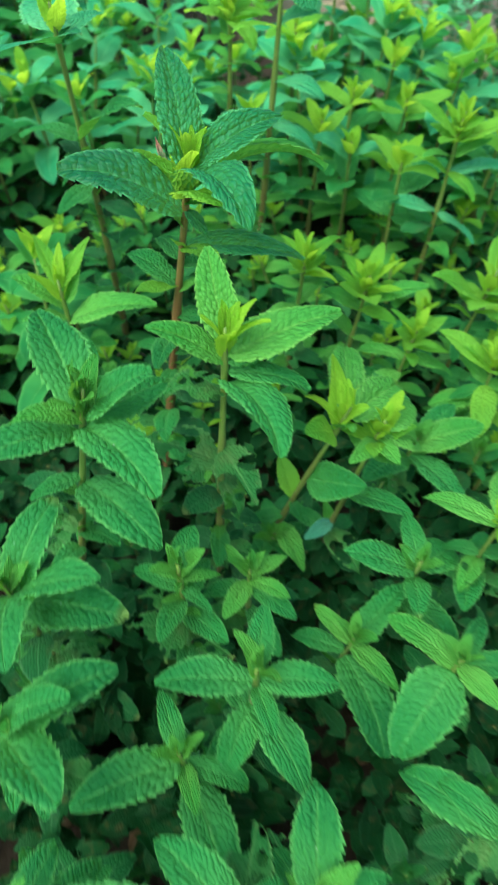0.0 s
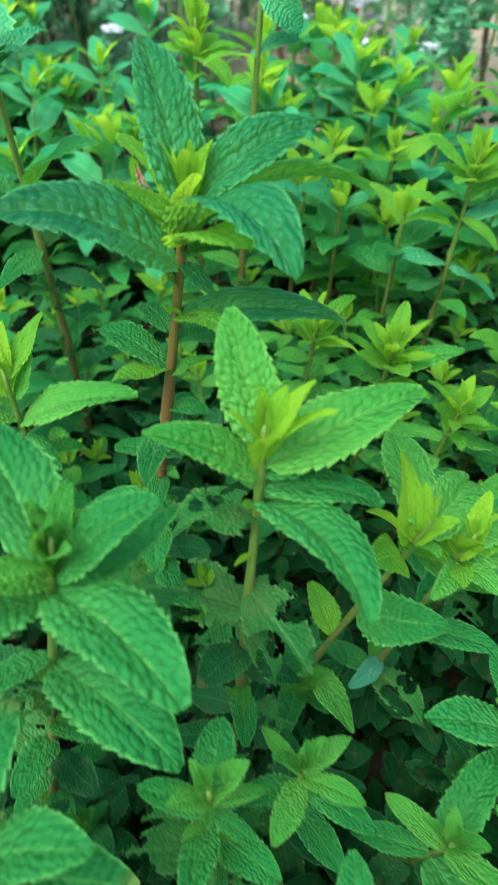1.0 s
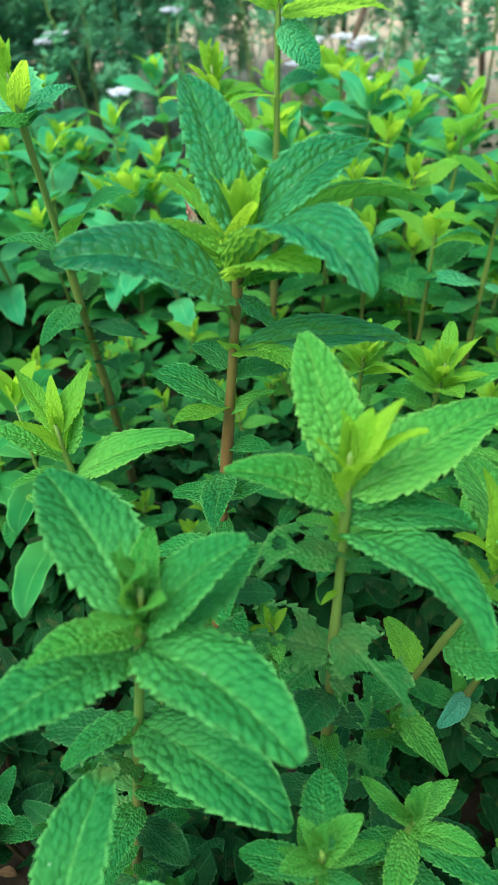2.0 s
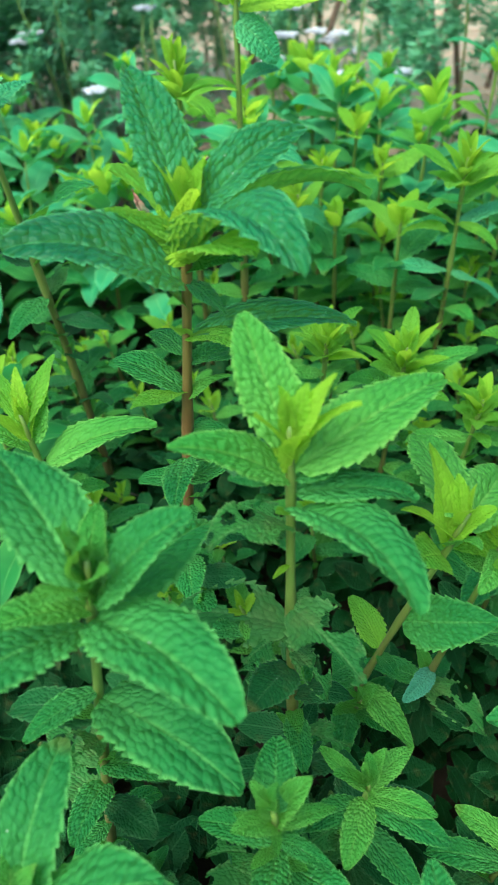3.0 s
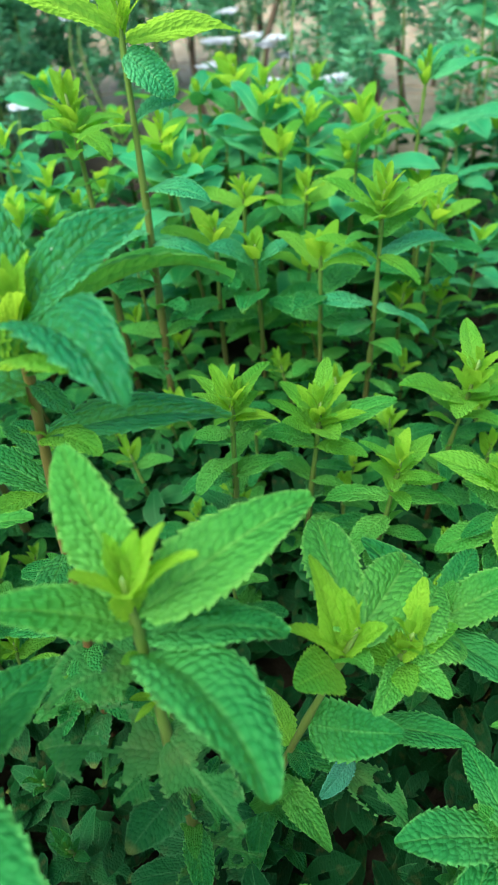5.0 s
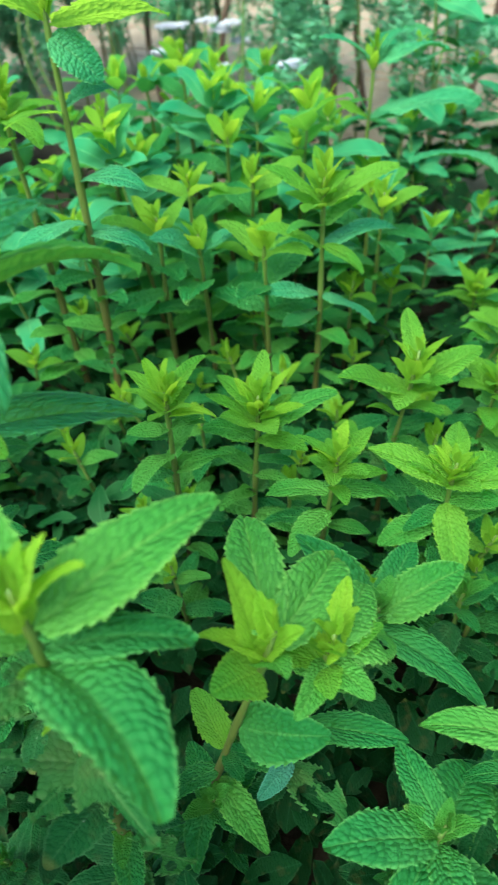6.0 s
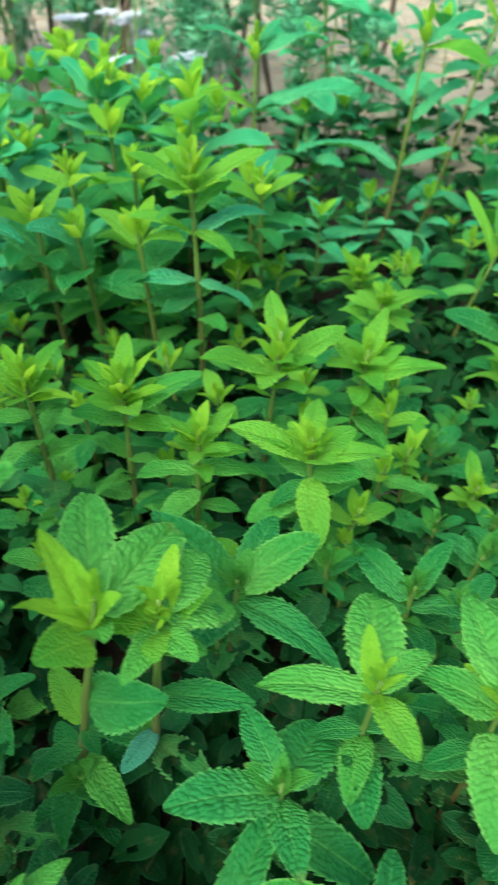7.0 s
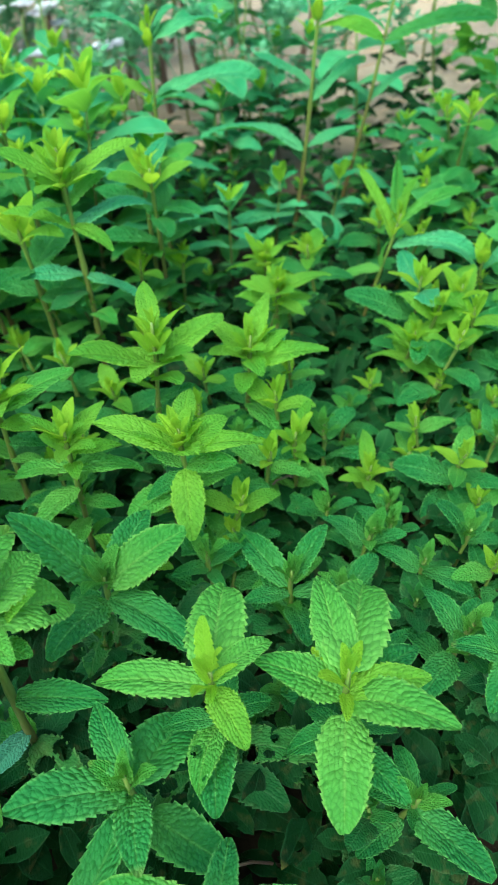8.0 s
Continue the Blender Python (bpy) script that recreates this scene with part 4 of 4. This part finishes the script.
def grow_patch(places, tones):
    """Dense mint that cannot be told apart: copies of the growths joined into one mesh."""
    verts, faces, uvs, slots, materials = [], [], [], [], []
    for x, y, tall in places:
        source = min((g for g in far_growths if g[1] in tones), key=lambda g: abs(g[0] - tall) + chance.random() * 0.03)
        m = stand(x, y, tall, chance.uniform(0.92, 1.1))
        for part in source[2].children:
            data = part.data
            if data.materials[0] not in materials:
                materials.append(data.materials[0])
            start = len(verts)
            flat = {loop.vertex_index: tuple(data.uv_layers[0].data[loop.index].uv) for loop in data.loops}
            verts.extend(tuple(m @ v.co) for v in data.vertices)
            uvs.extend(flat[i] for i in range(len(data.vertices)))
            faces.extend(tuple(k + start for k in f.vertices) for f in data.polygons)
            slots.extend([materials.index(data.materials[0])] * len(data.polygons))
    data = mesh_from("mint_patch", verts, faces, uvs, materials[0])
    for material in materials[1:]:
        data.materials.append(material)
    data.polygons.foreach_set("material_index", slots)
    return tagged(new("mint_patch", data), "dense blue-green mint growing at the back of the bed", "mint", "", "stuff")


def grow_far(places, tones, scale=(0.92, 1.1)):
    """Copies of the growth nearest in height, turned and tilted by chance."""
    for x, y, tall in places:
        source = min((g for g in far_growths if g[1] in tones), key=lambda g: abs(g[0] - tall) + chance.random() * 0.03)
        m = stand(x, y, tall, chance.uniform(*scale))
        if source[2].name in used:
            copy_thing(source[2], m)
        else:
            used.add(source[2].name)
            source[2].matrix_world = m


used = set()
far_growths = [(tall, tone, far_mint(tall, tone)) for tall, tone in ((0.12, "m"), (0.14, "m"), (0.16, "m"), (0.18, "m"), (0.13, "p"), (0.15, "p"), (0.17, "p"), (0.19, "p"), (0.12, "l"), (0.14, "l"), (0.16, "l"), (0.18, "l"), (0.11, "g"), (0.14, "g"), (0.17, "g"), (0.13, "l"), (0.17, "l"), (0.15, "p"))]
grow_patch(plots(-0.50, -0.09, 0.42, 1.02, 75, 0.12, 0.19, 0.044), "mp")
grow_far(plots(-0.09, 0.24, 0.62, 0.90, 50, 0.11, 0.165, 0.042), "lp")
grow_far(plots(0.24, 0.54, 0.60, 0.84, 30, 0.11, 0.13, 0.040), "pm", (0.60, 0.80))
grow_far(plots(0.25, 0.50, 0.78, 0.90, 12, 0.12, 0.14, 0.040), "p", (0.75, 0.92))
# tall, open plants at the far edge
far_growths = [(tall, "t", far_mint(tall, "p", 1.2, 0.030)) for tall in (0.17, 0.20, 0.23)]
grow_far(((0.33, 0.86, 0.17), (0.40, 0.90, 0.23), (0.45, 0.95, 0.20), (0.49, 0.84, 0.17)), "t", (0.9, 1.05))


# ---- low leaves and litter under the plants ----
def scatter(name, count, shapes, material, place, size, tilt, label, category):
    """Many small blades in one mesh."""
    verts, faces, uvs = [], [], []
    for _ in range(count):
        shape = chance.choice(shapes)
        x, y, z = place()
        m = leaf_pose((x, y, z), chance.uniform(0, 360), chance.uniform(*tilt), chance.uniform(*size), chance.uniform(-30, 30))
        start = len(verts)
        verts += [tuple(m @ Vector(v)) for v in shape[0]]
        faces += [tuple(k + start for k in f) for f in shape[1]]
        uvs += shape[2]
    return tagged(new(name, mesh_from(name, verts, faces, uvs, material)), label, category, "", "stuff")


low_shapes = [leaf_shape(random.Random(900 + i), 6, 2, width=0.23, curl=0.9, wave=0.05, tooth=0.16, bites=i % 3) for i in range(8)]
scatter("undergrowth", 900, low_shapes, OLD_SHADED, lambda: (chance.uniform(-0.22, 0.48), chance.uniform(0.42, 0.66), chance.uniform(0.006, 0.066)), (0.014, 0.028), (-25, 45),
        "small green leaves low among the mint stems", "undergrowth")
# gap filling leaves, dark by colour to stand for shade
scatter("undergrowth", 4600, low_shapes, SHADED_LOW, lambda: (chance.uniform(-0.22, 0.48), chance.uniform(0.12, 0.62), chance.uniform(0.006, 0.062)), (0.014, 0.028), (-25, 45),
        "small green leaves low over the soil, painted near black for the shade between stems", "undergrowth")
scatter("undergrowth", 1800, low_shapes, SHADED_LOW, lambda: (chance.uniform(-0.55, 0.65), chance.uniform(0.5, 1.05), chance.uniform(0.008, 0.075)), (0.016, 0.032), (-25, 40),
        "small green leaves low over the soil, painted near black for the shade between stems", "undergrowth")


def rim():
    """A place in the uneven bed, outside the stretch that the single plants fill."""
    while True:
        x, y = chance.uniform(-1.1, 1.2), chance.uniform(-0.6, 1.05)
        away = math.hypot((x - 0.03) / 0.95, (y - 0.35) / 0.85) + 0.25 * noise.noise((x * 3, y * 3, 1.7))
        inner = -0.28 < x < 0.42 and y > 0.09 or y > 0.75 and -0.6 < x < 0.6
        if away < 0.95 and not inner:
            return x, y, chance.uniform(0.02, 0.10)


scatter("mint_thicket", 4200, low_shapes, MATURE, rim, (0.028, 0.046), (-15, 45), "dense green mint leaves round the edge of the bed", "mint")
scatter("leaf_litter", 260, low_shapes, DRY, lambda: (chance.uniform(-0.6, 0.6), chance.uniform(0.0, 0.95), chance.uniform(0.002, 0.008)), (0.010, 0.020), (-8, 8),
        "dry brown fallen leaves lying on the soil", "leaf litter")


# ---- feathery herbs with white flower heads behind the bed ----
def feathery(seed, tall, flowers):
    rng = random.Random(seed)
    herb = tagged(new("feathery_herb"), "feathery dark green herb with small white flower heads" if flowers else "feathery dark green herb with thin divided leaves", "herb", "herbs behind the bed")
    verts, faces, uvs = [], [], []
    tips = []

    def sprig(start, way, length, depth):
        """A thin shoot with narrow leaflets, splitting as it goes."""
        p = Vector(start)
        d = Vector(way).normalized()
        step = length / 7
        for i in range(7):
            q = p + d * step
            if depth < 2 and i in (2, 4, 5):
                a = rng.uniform(0, 6.28)
                sprig(q, d * 0.9 + Vector((math.cos(a), math.sin(a), 0.35)) * 0.8, length * rng.uniform(0.35, 0.55), depth + 1)
            if depth:
                for _ in range(2):
                    a, w = rng.uniform(0, 6.28), rng.uniform(0.0012, 0.0025)
                    reach = Vector((math.cos(a), math.sin(a), rng.uniform(-0.2, 0.7))).normalized() * rng.uniform(0.006, 0.016)
                    side = reach.cross(Vector((rng.uniform(-1, 1), rng.uniform(-1, 1), 1))).normalized() * w
                    k = len(verts)
                    verts.extend([tuple(q), tuple(q + reach * 0.6 + side), tuple(q + reach), tuple(q + reach * 0.6 - side)])
                    uvs.extend([(0.5, 0), (1, 0.6), (0.5, 1), (0, 0.6)])
                    faces.append((k, k + 1, k + 2, k + 3))
            p = q
            d = (d + Vector((rng.uniform(-0.2, 0.2), rng.uniform(-0.2, 0.2), 0.08))).normalized()
        side = Vector((0.0008, 0, 0))
        k = len(verts)
        s = Vector(start)
        verts.extend([tuple(s - side), tuple(s + side), tuple(p + side * 0.4), tuple(p - side * 0.4)])
        uvs.extend([(0, 0), (1, 0), (1, 1), (0, 1)])
        faces.append((k, k + 1, k + 2, k + 3))
        tips.append((depth, p))

    bend = Vector((rng.uniform(-0.12, 0.12), rng.uniform(-0.12, 0.12), 1))
    path = [bend * (tall * i / 8) + Vector((rng.uniform(-1, 1), rng.uniform(-1, 1), 0)) * 0.003 for i in range(9)]
    piece("stem", stem_mesh("stem", path, 0.0012, 0.0006, GREEN_STEM), herb)
    for i in range(1, 9):
        a = rng.uniform(0, 6.28)
        sprig(path[i], Vector((math.cos(a), math.sin(a), 0.8)), tall * rng.uniform(0.28, 0.45), 0)
    piece("foliage", mesh_from("foliage", verts, faces, uvs, HERB), herb)
    if flowers:
        ends = [p for depth, p in tips if depth == 0][-flowers:]
        for end in ends:
            fv, ff, fu = [], [], []
            for _ in range(26):
                a, r = rng.uniform(0, 6.28), 0.013 * rng.random() ** 0.5
                c = end + Vector((math.cos(a) * r, math.sin(a) * r, 0.012 - r * r * 30 + rng.uniform(0, 0.002)))
                for petal in range(4):
                    b = petal * 1.57 + a
                    out = Vector((math.cos(b), math.sin(b), 0.25)) * 0.0026
                    side = Vector((-math.sin(b), math.cos(b), 0)) * 0.0013
                    k = len(fv)
                    fv += [tuple(c), tuple(c + out * 0.6 + side), tuple(c + out), tuple(c + out * 0.6 - side)]
                    fu += [(0, 0)] * 4
                    ff.append((k, k + 1, k + 2, k + 3))
            piece("flower_head", mesh_from("flower_head", fv, ff, fu, PETAL), herb, None, "flat white flower head")
    return herb


herbs = [feathery(40 + i, 0.20 + 0.03 * (i % 4), (0, 2, 0, 3, 1, 0)[i]) for i in range(6)]
for i, herb in enumerate(herbs):
    herb.location = (-0.55 + 0.22 * i, 1.18 + 0.05 * (i % 2), 0)
for i in range(240):
    x = chance.uniform(-1.0, 1.1) if i < 140 else chance.uniform(0.15, 0.6) if i < 152 else chance.uniform(-0.75, -0.1)
    y = chance.uniform(0.84 if x > 0.25 else 0.98, 1.7) if i < 140 else chance.uniform(0.90, 1.15) if i < 152 else chance.uniform(1.0, 1.5)
    if (0.05 < x < 0.36 and y < 1.24 or -0.25 < x < 0.05 and y < 1.16) and chance.random() < 0.7:
        continue
    if x > 0.40 and chance.random() < 0.6:
        continue
    copy_thing(chance.choice(herbs), pose(x, y, 0, chance.uniform(-8, 8), chance.uniform(-8, 8), chance.uniform(0, 360)) @ Matrix.Scale(chance.uniform(0.95, 1.4), 4))

def flower_stalk(x, y, z, size):
    """A thin stalk with one flat head of small white flowers."""
    stalk = tagged(new("flower_stalk"), "thin green stalk topped by a flat white flower head", "flower", "white flowers behind the bed")
    stalk.location = (x, y, -0.003)
    piece("stem", stem_mesh("stem", [Vector((0.01 * math.sin(i), 0, z * i / 6)) * (1 if i else 0) for i in range(7)], 0.0016, 0.0008, GREEN_STEM), stalk)
    fv, ff, fu = [], [], []
    for k in range(11):
        a, r = 2.4 * k, size * math.sqrt(k / 11)
        centre = Vector((math.cos(a) * r, math.sin(a) * r, z + 0.006 - 9 * r * r))
        for _ in range(9):
            b, q = chance.uniform(0, 6.28), chance.uniform(0, 0.0045)
            c = centre + Vector((math.cos(b) * q, math.sin(b) * q, chance.uniform(-0.001, 0.002)))
            for petal in range(4):
                d = petal * 1.57 + b
                out, side = Vector((math.cos(d), math.sin(d), 0.3)) * 0.0030, Vector((-math.sin(d), math.cos(d), 0)) * 0.0015
                i = len(fv)
                fv += [tuple(c), tuple(c + out * 0.6 + side), tuple(c + out), tuple(c + out * 0.6 - side)]
                fu += [(0, 0)] * 4
                ff.append((i, i + 1, i + 2, i + 3))
    piece("flower_head", mesh_from("flower_head", fv, ff, fu, PETAL), stalk, None, "flat white flower head")


for x, y, z in ((0.227, 1.20, 0.137), (0.213, 1.21, 0.147), (0.238, 1.19, 0.145), (0.252, 1.20, 0.122), (0.272, 1.05, 0.126), (0.285, 1.07, 0.122), (0.198, 1.05, 0.134), (-0.070, 1.05, 0.150), (-0.137, 1.15, 0.195),
                (-0.155, 1.17, 0.185), (0.011, 1.15, 0.222), (-0.002, 1.16, 0.205), (0.160, 1.20, 0.150), (0.176, 1.22, 0.144), (0.150, 1.18, 0.128), (0.190, 1.25, 0.170)):
    flower_stalk(x, y, z, 0.0125)

# dry twigs standing among the herbs
for i in range(9):
    twig = tagged(new("dry_twig"), "thin bare brown twig standing among the herbs", "twig", "twigs behind the bed")
    twig.location = (0.16 + 0.05 * i + chance.uniform(-0.03, 0.03), 1.25 + chance.uniform(-0.1, 0.25), -0.003)
    bend = Vector((chance.uniform(-0.15, 0.25), chance.uniform(-0.1, 0.1), 1.0))
    path = [bend * (0.36 * k / 8) + Vector((chance.uniform(-1, 1), chance.uniform(-1, 1), 0)) * 0.006 for k in range(9)]
    path[0] = Vector((0, 0, 0))
    piece("stem", stem_mesh("stem", path, 0.0042, 0.0016, TWIG), twig)

# straw on the dry earth
straw_v, straw_f, straw_u = [], [], []
for _ in range(2500):
    x, y = chance.uniform(-1.2, 2.0), chance.uniform(1.0, 3.4)
    if y + 0.9 * x < 1.25:
        continue
    a, half = chance.uniform(0, 6.28), chance.uniform(0.01, 0.05)
    d = Vector((math.cos(a) * half, math.sin(a) * half, chance.uniform(-0.004, 0.006)))
    c = Vector((x, y, chance.uniform(0.004, 0.012)))
    v, f, u = tube([c - d, c + d * 0.1, c + d], [0.0011, 0.0012, 0.0008], 4)
    k = len(straw_v)
    straw_v += v
    straw_f += [tuple(i + k for i in q) for q in f]
    straw_u += u
tagged(new("straw", mesh_from("straw", straw_v, straw_f, straw_u, STRAW)), "dry pale straw scattered on the bare earth", "straw", "", "stuff")

# thin withered stalks caught among the plants
for i in range(9):
    stalk = tagged(new("dry_stalk"), "thin brown withered stalk caught between mint stems", "dry stalk", "withered stalks in the bed")
    stalk.location = (chance.uniform(-0.12, 0.36), chance.uniform(0.20, 0.52), -0.003)
    turn, reach, rise = chance.uniform(0, 6.28), chance.uniform(0.03, 0.07), chance.uniform(0.045, 0.075)
    path = [Vector((math.cos(turn) * reach * k / 6, math.sin(turn) * reach * k / 6, rise * math.sin(0.35 * k))) for k in range(7)]
    piece("stem", stem_mesh("stem", path, 0.0007, 0.0004, TWIG), stalk)
